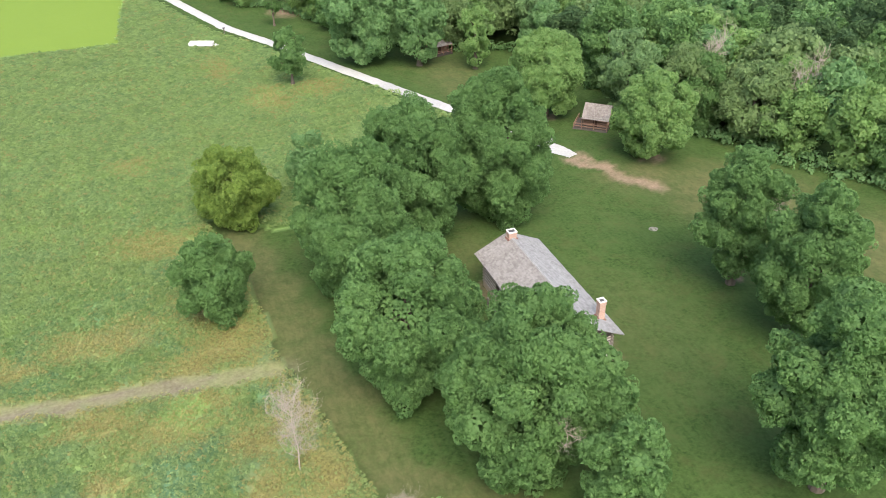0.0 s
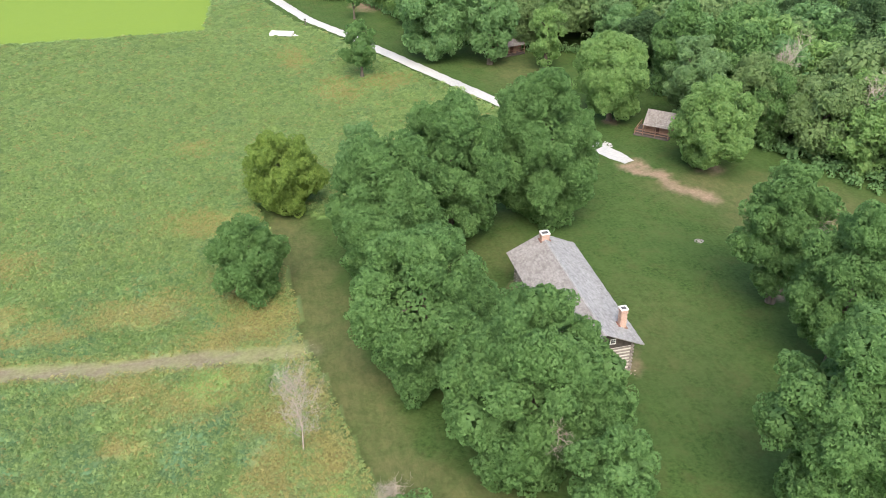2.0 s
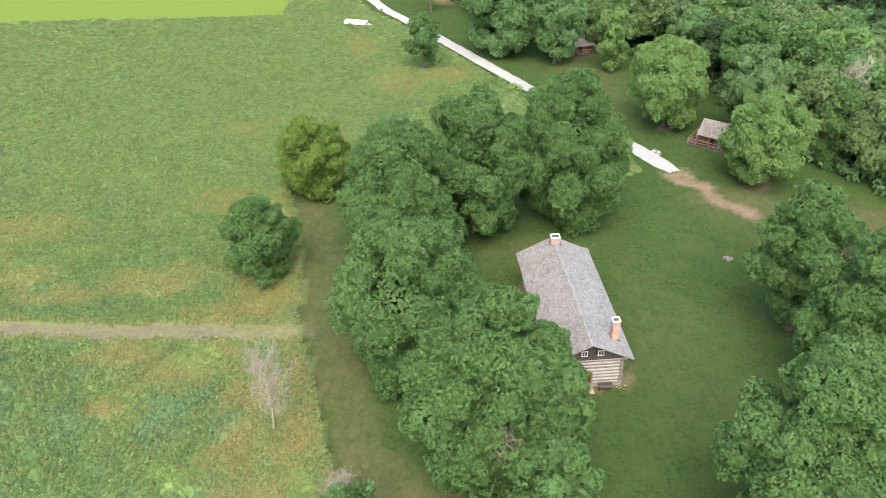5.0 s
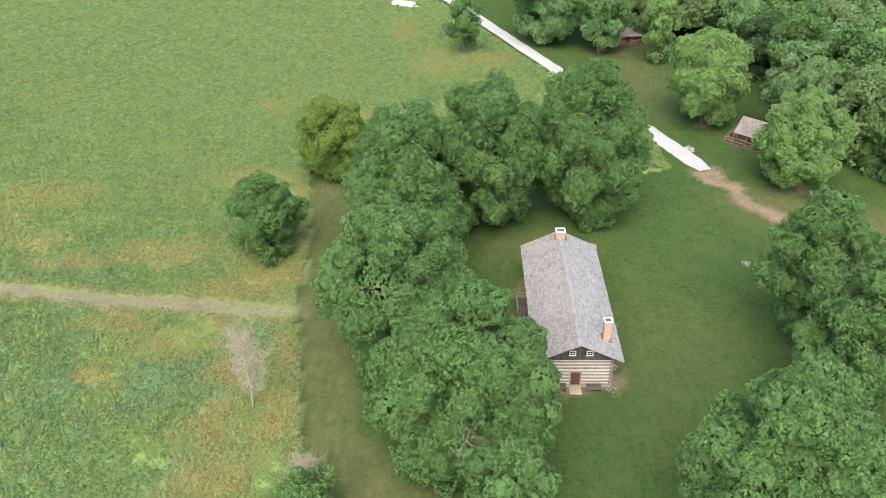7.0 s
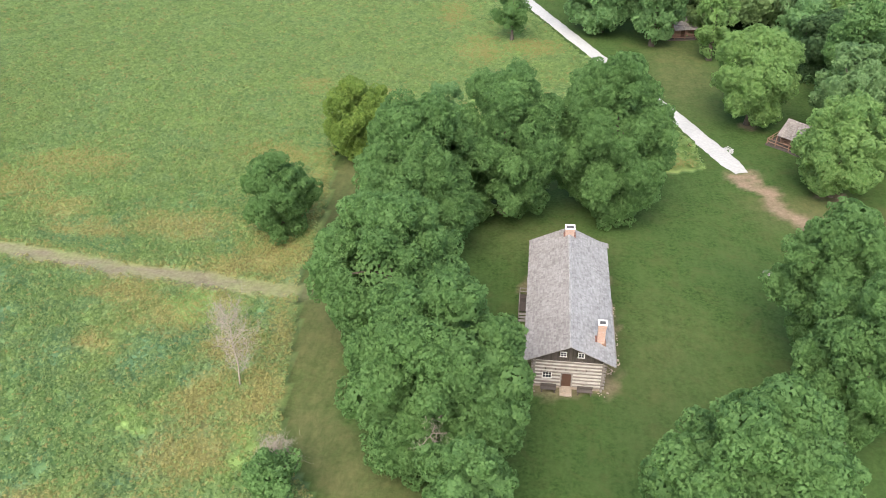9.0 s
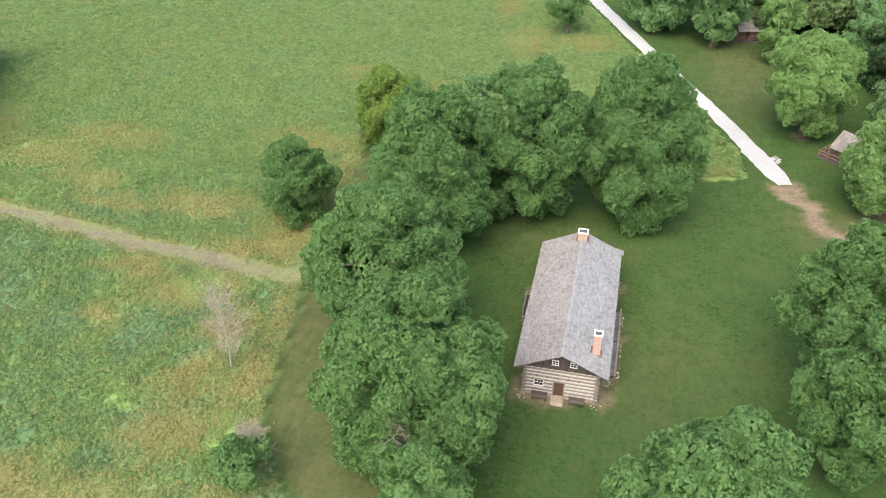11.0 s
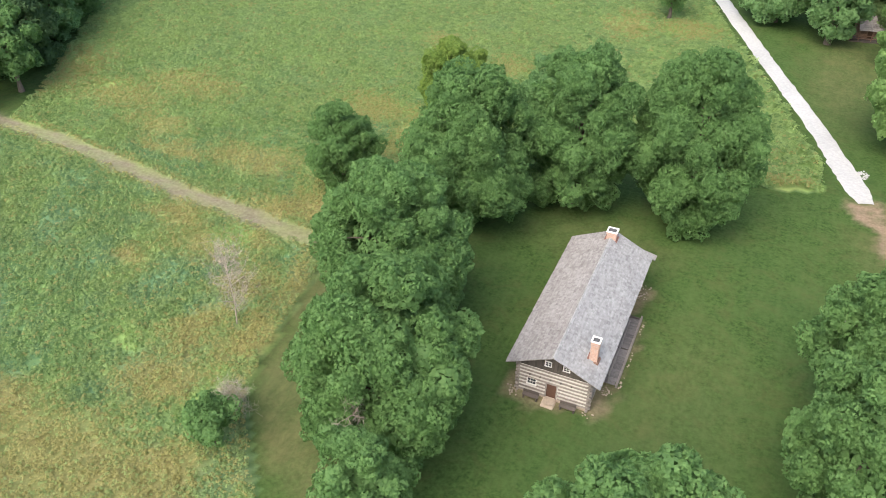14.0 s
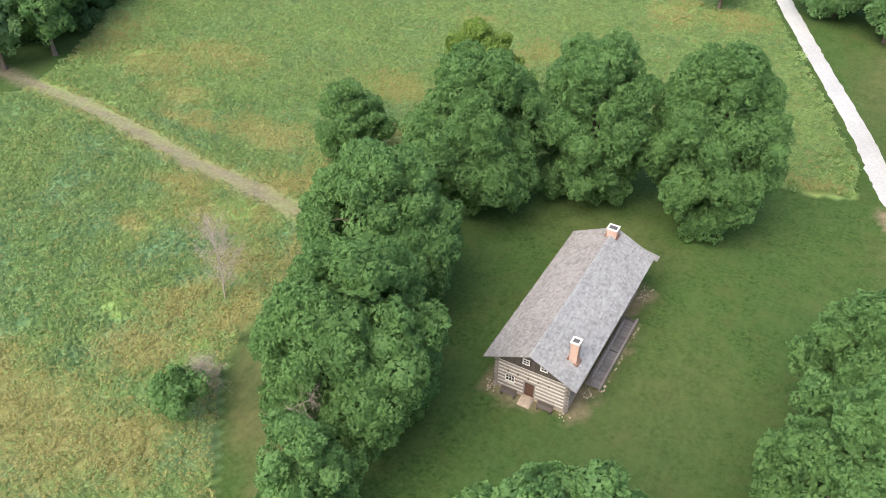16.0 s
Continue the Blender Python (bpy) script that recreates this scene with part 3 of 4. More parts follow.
YARD = "large yard trees round the log house"
WALNUT = "tall broad green shade tree with billowing leafy crown on the lawn"
south_tree = tree(-11.4, -19.6, 20.2, 15.2, 21, LEAF, WALNUT, group=YARD, low=0.03, lobes=64, taper=0.45, skirt=0.22)
tree(-18.3, -4.3, 18.8, 15.4, 22, LEAF, WALNUT, group=YARD, low=0.01, lobes=58, skirt=0.3, taper=0.45)
tree(-18.3, 15.3, 19.6, 15.8, 23, LEAF, WALNUT, group=YARD, low=0.05, lobes=58)
tree(-8.2, 25.2, 21.6, 14.4, 24, LEAF, WALNUT, group=YARD, low=0.0, lobes=62, skirt=0.12)
tree(5.6, 27.2, 22.0, 15.2, 25, LEAF, WALNUT, group=YARD, low=0.0, lobes=62, skirt=0.12)
tree(-29.9, 38.9, 11.8, 11.2, 26, LEAF_OLIVE, "round dense olive-green tree at the edge of the field", low=0.02, taper=0.15, lobes=50, leaf=0.26, tuft=0.58)
tree(-35.7, 15.7, 11.8, 9.0, 27, LEAF, "small bushy dark green tree standing in dry weeds", low=0.03, taper=0.4, lobes=40, leaf=0.26, tuft=0.58)
east_tree = tree(25.8, -0.6, 19.0, 10.8, 28, LEAF, WALNUT, group=YARD, low=0.12, lobes=38)
tree(25.4, -13.0, 20.5, 12.2, 29, LEAF, WALNUT, group=YARD, low=0.08, taper=0.5)
tree(11.5, -32.2, 22.1, 14.0, 30, LEAF, WALNUT, group=YARD, low=0.06, lobes=56)
tree(-8.1, -30.1, 13.6, 8.2, 31, LEAF, "small rounded green tree below the larger yard trees", low=0.06, lobes=30)
tree(-17.8, 42.6, 10.8, 7.2, 32, LEAF_DARK, "dark green tree behind the taller yard trees", low=0.05, lobes=22, leaf=0.31, tuft=0.52)
tree(-10.1, 94.5, 11.6, 7.4, 33, LEAF, "small loose green tree beside the gravel drive", low=0.2, lobes=11, lobe=0.34, leaf=0.36, tuft=0.61)
tree(-5.3, 138.5, 9.0, 5.4, 34, LEAF, "slender young tree with a bare stem on the lawn", low=0.4, lobes=9, leaf=0.42, tuft=0.71)
tree(8.0, 102.9, 24.0, 18.0, 35, LEAF_DARK, "large dark green tree with a stout trunk by the drive", low=0.08, lobes=40, leaf=0.42, tuft=0.71)
tree(18.0, 96.0, 20.0, 12.5, 36, LEAF_DARK, "dark green tree overhanging a small cabin", low=0.04, lobes=30, leaf=0.42, tuft=0.71)
tree(28.4, 89.6, 17.5, 7.8, 37, LEAF_LIGHT, "pale yellowish-green young tree", low=0.03, lobes=26, taper=0.75, leaf=0.37, tuft=0.63)
tree(30.2, 59.7, 16.6, 14.6, 38, LEAF_LIGHT, "broad fresh green tree at the end of the drive", low=0.13, lobes=42, leaf=0.32, tuft=0.54)
tree(37.4, 36.4, 15.4, 13.4, 39, LEAF_LIGHT, "soft pale green drooping tree beside the small cabin", low=0.14, lobes=40, leaf=0.31, tuft=0.52)
tree(43.0, 53.4, 17.5, 12.0, 40, LEAF_BLUE, "bluish green tree behind the small cabin", low=0.03, lobes=30, leaf=0.37, tuft=0.63)
tree(-91.3, 16.9, 13.0, 9.8, 41, LEAF, "green tree with a pale bare stem beyond the field", low=0.22, lobes=14, leaf=0.39, tuft=0.67)
tree(-93.4, 9.6, 11.5, 9.0, 42, LEAF_BLUE, "grey-green tree with a thin stem beyond the field", low=0.25, lobes=14, leaf=0.39, tuft=0.67)


def build_woods():
    """Woods: the trees along the edge stand singly, those behind are one mass."""
    rnd = random.Random(4)
    edge_y = [-60, -40, -10, 11, 17, 24, 34, 41, 54, 76, 97, 103, 113, 131, 154, 161, 208, 270]
    edge_x = [86, 80, 72, 65, 62, 57, 54, 50, 48, 46, 41, 26, 14, 7, -1, -13, -34, -60]
    kinds = []
    mixes = ((LEAF, 11, 17, 0.35), (LEAF_DARK, 12, 16, 0.3), (LEAF_BLUE, 10, 15, 0.45), (LEAF_LIGHT, 10, 14, 0.35), (LEAF_PALE, 12, 15, 0.25), (LEAF_DEEP, 12, 15, 0.35))
    for k, (m, w, h, tp) in enumerate(mixes):
        kinds.append(tree(0, 0, h, w, 60 + k, m, "woodland tree of mixed greens at the edge of the woods", low=0.0, lobes=28, leaf=0.46, cover=1.4, tuft=0.75, lobe=0.28, taper=tp, limbs=3, group="trees along the edge of the woods"))
    used = [False] * 6
    mass_v, spots = [], []
    y = -50.0
    while y < 215:
        e = float(np.interp(y, edge_y, edge_x))
        x = e + 4.0
        while x < min(e + 95, 165):
            px, py = x + rnd.uniform(-2.4, 2.4), y + rnd.uniform(-2.4, 2.4)
            if x - e < 9 or max(px - 58, 0.77 * px - 30) < py < 172 - 0.42 * px:
                spots.append((px, py, x - e))
            x += 7.0
        y += 7.0
    for px, py in ((-97, 26), (-100, 18), (-101.5, 35), (-106, 44), (-105, 27), (-107, 15), (-110, 38), (-113, 22), (-114, 31), (-100, 3), (-109, 6)):
        spots.append((px, py, 0))
    for px, py, deep in spots:
        k, s = rnd.choice((0, 0, 0, 1, 1, 2, 3, 4, 5)), rnd.uniform(0.75, 1.2)
        if deep >= 9:
            k = rnd.choice((0, 0, 1, 2, 3, 4, 4)) if deep < 30 else rnd.choice((0, 1, 5, 5, 5))
            s *= rnd.uniform(0.8, 1.25)
        m = pose(px, py, height(px, py) - 0.1, 0, 0, rnd.uniform(0, 360)) @ Matrix.Diagonal((s, s, s * rnd.uniform(0.85, 1.1), 1))
        if deep < 9:
            if used[k]:
                t = copy_thing(kinds[k], m)
            else:
                t, used[k] = kinds[k], True
            t.matrix_basis = m
        else:
            mass_v.append((k, m))
    # the mass behind: coarser crowns joined into one mesh a kind
    for k in range(6):
        rng = np.random.default_rng(80 + k)
        me, at, r = crown("coarse", rng, 6.2, 7.0, mixes[k][0], 24, 0.58, 1.0, 0.85, 0.35, 0.29)
        v = np.zeros(len(me.vertices) * 3, np.float32)
        me.vertices.foreach_get("co", v)
        v = v.reshape(-1, 3)
        f = np.zeros(len(me.polygons) * 3, np.int32)
        me.polygons.foreach_get("vertices", f)
        f = f.reshape(-1, 3)
        high = v[f[:, 0], 2] > -3.5
        f = f[high]
        bpy.data.meshes.remove(me)
        vs, fs, n = [], [], 0
        for kk, m in mass_v:
            if kk == k:
                a = np.array(m)
                vs.append(v @ a[:3, :3].T + a[:3, 3] + (0, 0, 8.2))
                fs.append(f + n)
                n += len(v)
        if vs:
            tagged(new("woodland", bare_mesh("woodland", np.concatenate(vs), np.concatenate(fs), mixes[k][0])), "dense mixed green woods reaching into the distance", "woods", kind="stuff")

    # undergrowth along the edge of the woods
    rng = np.random.default_rng(90)
    ey = rng.uniform(-20, 160, 900)
    ex = np.interp(ey, edge_y, edge_x) + rng.uniform(-0.6, 5.0, 900)
    s = rng.uniform(0.5, 1.1, 900)
    k = np.repeat(np.arange(900), 24)
    d = unit(rng.normal(0, 1, (len(k), 3)) + (0, 0, 0.5))
    base = np.stack([ex, ey, land(ex, ey) + s * 0.5 + rng.uniform(0, 1.0, 900)], -1)
    at = base[k] + d * s[k][:, None] * (1, 1, 1.1)
    me = leaf_mesh("undergrowth", at, d + (0, 0, 0.3), 0.5 * rng.uniform(0.7, 1.3, len(k)), rng, LEAF_DARK)
    tagged(new("undergrowth", me), "low leafy undergrowth along the edge of the woods", "shrubs", kind="stuff")


build_woods()


# ---- the log house ----
HX, HY0, HY1 = 3.47, -8.85, 10.5          # outer faces of the log walls
RX, RY0, RY1, EAVE, RIDGE = 4.42, -9.57, 11.35, 4.36, 6.52


def roof_z(x):
    return RIDGE - (RIDGE - EAVE) * abs(x) / RX


def shingles(name, side, house, rnd):
    """One slope of the roof, shingle by shingle, in uneven courses."""
    courses, verts, faces = 19, [], []
    slope = math.hypot(RX, RIDGE - EAVE)
    d = Vector((side * RX, 0, EAVE - RIDGE)).normalized()
    nrm = Vector((-d.z * side * 1.0, 0, abs(d.x)))
    nrm = Vector((side * (RIDGE - EAVE), 0, RX)).normalized()
    step = (slope + 0.05) / courses
    for c in range(courses):
        y = RY0 + rnd.uniform(-0.12, 0.0)
        while y < RY1:
            w = rnd.uniform(0.16, 0.34)
            y1 = min(y + w - 0.008, RY1 + 0.02)
            a, b = c * step - 0.12, (c + 1) * step + rnd.uniform(-0.025, 0.025)
            t0, t1 = 0.012, 0.05 + rnd.uniform(0, 0.025)
            n = len(verts)
            top = Vector((0, 0, RIDGE))
            for s, lift in ((max(a, 0), t0 + 0.002), (b, t1)):
                for yy in (y, y1):
                    p = top + d * s + nrm * lift
                    verts.append((p.x, yy, p.z))
            p = top + d * b
            verts += [(p.x, y, p.z), (p.x, y1, p.z)]
            q = [(n, n + 1, n + 3, n + 2), (n + 2, n + 3, n + 5, n + 4)]
            faces += q if side < 0 else [f[::-1] for f in q]
            y += w
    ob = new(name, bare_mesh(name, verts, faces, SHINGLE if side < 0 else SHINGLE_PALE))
    ob.parent = house
    return tagged(ob, "silver-grey weathered wooden shingles", kind="stuff")


def window_at(parent, x, z, w, h, y, muntins=(2, 2)):
    """A small window in a wall that faces south."""
    bm = bmesh.new()
    for a in ((-w / 2 - 0.07, -w / 2, z - h / 2, z + h / 2), (w / 2, w / 2 + 0.07, z - h / 2, z + h / 2), (-w / 2 - 0.07, w / 2 + 0.07, z + h / 2, z + h / 2 + 0.07), (-w / 2 - 0.1, w / 2 + 0.1, z - h / 2 - 0.08, z - h / 2)):
        box(bm, x + a[0], x + a[1], y - 0.05, y + 0.06, a[2], a[3])
    f = part("window", bm, PAINT, parent, "small white-framed window")
    for i in range(muntins[0]):
        for j in range(muntins[1]):
            cw, ch = w / muntins[0], h / muntins[1]
            bm = boxed(x - w / 2 + i * cw + 0.015, x - w / 2 + (i + 1) * cw - 0.015, y - 0.005, y + 0.005, z - h / 2 + j * ch + 0.015, z - h / 2 + (j + 1) * ch - 0.015)
            part("pane", bm, GLASS, f)
    bm = bmesh.new()
    for i in range(1, muntins[0]):
        box(bm, x - w / 2 + i * w / muntins[0] - 0.02, x - w / 2 + i * w / muntins[0] + 0.02, y - 0.03, y + 0.02, z - h / 2, z + h / 2)
    for j in range(1, muntins[1]):
        box(bm, x - w / 2, x + w / 2, y - 0.028, y + 0.018, z - h / 2 + j * h / muntins[1] - 0.02, z - h / 2 + j * h / muntins[1] + 0.02)
    part("glazing_bar", bm, PAINT, f)
    return f


def chimney(name, x, y, z0, z1, wx, wy, label):
    c = thing(name, pose(x, y, 0), label, "chimney", "brick chimneys of the log house")
    bm = bmesh.new()
    rnd = random.Random(int(y * 10))
    courses = 12
    for i in range(courses):
        a, b = z0 + (z1 - z0) * i / courses, z0 + (z1 - z0) * (i + 1) / courses - 0.012
        o = rnd.uniform(-0.012, 0.012) + (0.05 if i >= courses - 2 else 0)
        box(bm, -wx - o, wx + o, -wy - o, wy + o, a, b, 0.01)
    part("stack", bm, BRICK, c, "pinkish red brick stack")
    bm = bmesh.new()
    t, o = 0.07, 0.08
    for a in ((-wx - o, wx + o, -wy - o, -wy + t), (-wx - o, wx + o, wy - t, wy + o), (-wx - o, -wx + t, -wy + t, wy - t), (wx - t, wx + o, -wy + t, wy - t)):
        box(bm, *a, z1, z1 + 0.13, 0.015)
    part("cap", bm, PAINT, c, "pale cement cap round the flue")
    for sx in (-1, 1):
        for k in range(5):
            yy = -wy - 0.12 + k * (2 * wy + 0.24) / 5
            xx = sx * (wx + 0.09)
            zz = roof_z(x + xx)
            part("flashing", boxed(xx - 0.1, xx + 0.1, yy, yy + (2 * wy + 0.24) / 5 - 0.02, zz - 0.03, zz + 0.1 + rnd.uniform(0, 0.06), 0.01), RUSTY, c, "rusty red stepped flashing")
    # the stack is solid: a dark block stands in for the shade inside the flue
    part("flue", boxed(-wx + t, wx - t, -wy + t, wy - t, z1 - 0.1, z1 + 0.03), TIN, c, "dark block for the shaded flue opening")
    bm = bmesh.new()
    for a in ((-wx - 0.16, wx + 0.16, -wy - 0.16, wy + 0.16),):
        box(bm, *a, z0 - 0.05, z0 + 0.22, 0.03)
    part("flashing", bm, REDWOOD, c, "rusty flashing at the roof")
    return c


def bench(x, y, w, label):
    b = thing("bench", pose(x, y, height(x, y)), label, "bench", "benches by the gable door")
    part("seat", boxed(-w / 2, w / 2, -0.24, 0.2, 0.42, 0.49, bevel=0.015), BOARD, b)
    part("backrest", boxed(-w / 2, w / 2, 0.2, 0.26, 0.42, 0.85, bevel=0.015), BOARD, b)
    for s in (-1, 1):
        part("leg", boxed(s * (w / 2 - 0.14) - 0.05, s * (w / 2 - 0.14) + 0.05, -0.22, 0.22, -0.06, 0.42, bevel=0.01), BOARD, b)
    return b


def build_house():
    rnd = random.Random(9)
    house = thing("log_house", Matrix(), "long hewn-log house with pale chinking and a grey shingle roof", "house")
    base = height(0, 0)
    # stone footing
    foot = part("foundation", bmesh.new(), STONE, house, "rough sandstone footing")
    bm = bmesh.new()
    for x0, x1, y0, y1 in ((-HX - 0.05, HX + 0.05, HY0 - 0.05, HY0 + 0.35), (-HX - 0.05, HX + 0.05, HY1 - 0.35, HY1 + 0.05), (-HX - 0.05, -HX + 0.35, HY0 + 0.35, HY1 - 0.35), (HX - 0.35, HX + 0.05, HY0 + 0.35, HY1 - 0.35)):
        box(bm, x0, x1, y0, y1, -0.35, 0.62)
    bm.to_mesh(foot.data)
    bm.free()
    # chinked wall core with openings on the south gable
    door = (-0.64, 0.42, 0.62, 2.45)
    core = bmesh.new()
    t = 0.03
    south = HY0 + t
    for x0, x1, z0, z1 in ((-HX + t, -2.45, 0.6, 4.0), (-2.45, -1.65, 0.6, 1.7), (-2.45, -1.65, 2.45, 4.0), (-1.65, door[0], 0.6, 4.0), (door[0], door[1], door[3], 4.0), (door[1], HX - t, 0.6, 4.0)):
        box(core, x0, x1, south, south + 0.12, z0, z1)
    box(core, -HX + t, HX - t, HY1 - t - 0.12, HY1 - t, 0.6, 4.6)
    for s in (-1, 1):
        box(core, min(s * (HX - t), s * (HX - t - 0.12)), max(s * (HX - t), s * (HX - t - 0.12)), south + 0.12, HY1 - t - 0.12, 0.6, 4.6)
    part("wall", core, CHINK, house, "pale lime chinking between the logs")
    # hewn logs, gable and long walls notched past each other
    pitch = 0.44
    for i in range(8):
        z = 0.62 + i * pitch
        gaps = [(-HX - 0.22, HX + 0.22)]
        if z < door[3] - 0.1:
            gaps = [(-HX - 0.22, door[0] - 0.08), (door[1] + 0.08, HX + 0.22)]
            if 1.6 < z + 0.2 < 2.6:
                gaps = [(-HX - 0.22, -2.55), (-1.55, door[0] - 0.08), (door[1] + 0.08, HX + 0.22)]
        for a, b in gaps:
            part("log", boxed(a + rnd.uniform(-0.05, 0.03), b, HY0 - 0.03, HY0 + 0.2, z + rnd.uniform(-0.015, 0.015), z + 0.21 + rnd.uniform(-0.02, 0.02), bevel=0.03), LOG, house)
        part("log", boxed(-HX - 0.22, HX + 0.22, HY1 - 0.2, HY1 + 0.03, z, z + 0.21, bevel=0.03), LOG, house)
    for i in range(9):
        z = 0.4 + i * pitch
        for s in (-1, 1):
            x0, x1 = sorted((s * (HX + 0.03), s * (HX - 0.2)))
            part("log", boxed(x0, x1, HY0 - 0.22 + rnd.uniform(-0.05, 0.05), HY1 + 0.22 + rnd.uniform(-0.05, 0.05), z + rnd.uniform(-0.015, 0.015), z + 0.26, bevel=0.03), LOG, house)
    # joist ends over the door
    for x in (-2.25, -1.25, -0.25, 0.75, 1.75):
        part("joist_end", boxed(x - 0.06, x + 0.06, HY0 - 0.16, HY0 - 0.03, 2.93, 3.06, bevel=0.01), BOARD, house)
    # gable boards, north and south
    for y, wins in ((HY0 + 0.02, (-0.62, 1.1)), (HY1 - 0.06, ())):
        x = -RX + 0.85
        while x < RX - 0.9:
            w = 0.21
            top = roof_z(max(abs(x), abs(x + w))) - 0.08
            if top > 4.1:
                cuts = [(3.98, top)]
                for cx in wins:
                    if x + w > cx - 0.3 and x < cx + 0.3:
                        cuts = [(3.98, 4.62), (5.2, top)] if top > 5.25 else [(3.98, 4.62)]
                for a, b in cuts:
                    if b > a:
                        part("gable_board", boxed(x + 0.006, x + w - 0.006, y, y + 0.04 + rnd.uniform(0, 0.012), a, b), BOARD, house)
            x += w
    for cx in (-0.62, 1.1):
        window_at(house, cx, 4.9, 0.52, 0.5, HY0 - 0.01)
    window_at(house, -2.05, 2.08, 0.8, 0.72, HY0 + 0.02, (3, 2))
    # door
    dr = part("door", boxed(door[0] + 0.06, door[1] - 0.06, HY0 + 0.06, HY0 + 0.12, 0.64, 2.38, bevel=0.005), DOORWOOD, house, "dark brown plank door")
    part("handle", boxed(door[0] + 0.12, door[0] + 0.17, HY0 + 0.01, HY0 + 0.06, 1.4, 1.52), TIN, dr)
    for a in ((door[0] - 0.06, door[0] + 0.06), (door[1] - 0.06, door[1] + 0.06)):
        part("door_frame", boxed(*a, HY0 - 0.05, HY0 + 0.16, 0.6, 2.44), PLANK, house)
    part("door_frame", boxed(door[0] - 0.06, door[1] + 0.06, HY0 - 0.05, HY0 + 0.16, 2.38, 2.5), PLANK, house)
    # west side window openings
    for y in (-5.0, 6.2):
        part("shutter", boxed(-HX - 0.06, -HX - 0.02, y - 0.45, y + 0.45, 1.5, 2.5, bevel=0.01), BOARD, house, "dark board window shutter")
    # roof deck, shingles, ridge
    bm = bmesh.new()
    for s in (-1, 1):
        a = [(0, RIDGE), (s * RX, EAVE), (s * RX, EAVE - 0.1), (0, RIDGE - 0.1)]
        f0, f1 = [bm.verts.new((x, RY0, z)) for x, z in a], [bm.verts.new((x, RY1, z)) for x, z in a]
        for i in range(4):
            bm.faces.new((f0[i], f0[(i + 1) % 4], f1[(i + 1) % 4], f1[i]))
        bm.faces.new(f0)
        bm.faces.new(f1[::-1])
    bmesh.ops.recalc_face_normals(bm, faces=bm.faces)
    roof = part("roof", bm, PLANK, house, "weathered board roof deck")
    # the west slope takes the darker grey, the east slope the paler one
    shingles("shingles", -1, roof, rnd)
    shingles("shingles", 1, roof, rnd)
    bm = bmesh.new()
    y = RY0
    while y < RY1 - 0.1:
        for s in (-1, 1):
            vs = [bm.verts.new(p) for p in ((0, y, RIDGE + 0.07), (s * 0.15, y, roof_z(0.15) + 0.06), (s * 0.15, y + 0.3, roof_z(0.15) + 0.05), (0, y + 0.3, RIDGE + 0.06))]
            bm.faces.new(vs if s > 0 else vs[::-1])
        y += 0.28
    part("ridge_cap", bm, SHINGLE_PALE, roof, "pale shingle ridge")
    # small lean-to roof past the north-east corner
    bm = bmesh.new()
    vs = [bm.verts.new(p) for p in ((2.6, RY1 - 0.1, 4.98), (4.75, RY1 - 0.1, 4.0), (4.75, RY1 + 1.0, 3.9), (2.6, RY1 + 0.3, 4.88))]
    f = bm.faces.new(vs)
    e = bmesh.ops.extrude_face_region(bm, geom=[f])
    bmesh.ops.translate(bm, verts=[v for v in e["geom"] if isinstance(v, bmesh.types.BMVert)], vec=(0, 0, -0.08))
    bmesh.ops.recalc_face_normals(bm, faces=bm.faces)
    part("porch_roof", bm, SHINGLE, house, "low shingled porch roof at the corner")


build_house()
chimney("chimney", 0.02, 10.2, 5.85, 7.25, 0.5, 0.42, "squat red brick chimney with a pale cap astride the ridge")
chimney("chimney", 2.99, -6.72, 4.85, 7.38, 0.36, 0.36, "slim red brick chimney with a pale cap on the roof slope")
bench(-1.85, -9.55, 1.55, "dark weathered wooden bench against the log gable")
bench(1.75, -9.55, 1.55, "dark weathered wooden bench against the log gable")


# ---- round the log house ----
def build_walk():
    """The plank walk along the east wall, with a kerb log and a handrail."""
    rnd = random.Random(3)
    z0, z1 = height(4.7, -4.6) + 0.32, height(4.7, 6.0) + 0.5
    d = thing("plank_walk", Matrix(), "grey weathered plank walk along the log wall", "walkway")
    n = 44
    for i in range(n):
        y = -4.7 + 10.6 * i / n
        z = z0 + (z1 - z0) * i / n + rnd.uniform(-0.01, 0.01)
        part("plank", boxed(3.75 + rnd.uniform(-0.03, 0.03), 5.02 + rnd.uniform(-0.04, 0.04), y, y + 0.225, z - 0.05, z), DECKING, d)
    for k in range(3):
        a, b = -4.8 + 3.6 * k, -4.8 + 3.6 * (k + 1)
        bm = boxed(5.04, 5.24, a, b - 0.05, z0 - 0.3, z0 + 0.12, bevel=0.04)
        part("kerb_log", bm, LOG, d)
    for y in (-4.5, -1.8, 0.9, 3.6):
        part("post", boxed(4.22, 4.32, y, y + 0.1, z0 - 0.05, z0 + 0.95), PLANK, d)
    part("handrail", boxed(4.2, 4.34, -4.6, 3.8, z0 + 0.95, z0 + 1.03, bevel=0.01), PLANK, d)
    part("handrail", boxed(4.23, 4.31, -4.6, 3.8, z0 + 0.5, z0 + 0.58, bevel=0.01), PLANK, d)
    for y in (-4.4, 0.5, 5.6):
        part("bearer", boxed(3.85, 4.95, y, y + 0.15, -0.4, z0 - 0.06), BOARD, d)


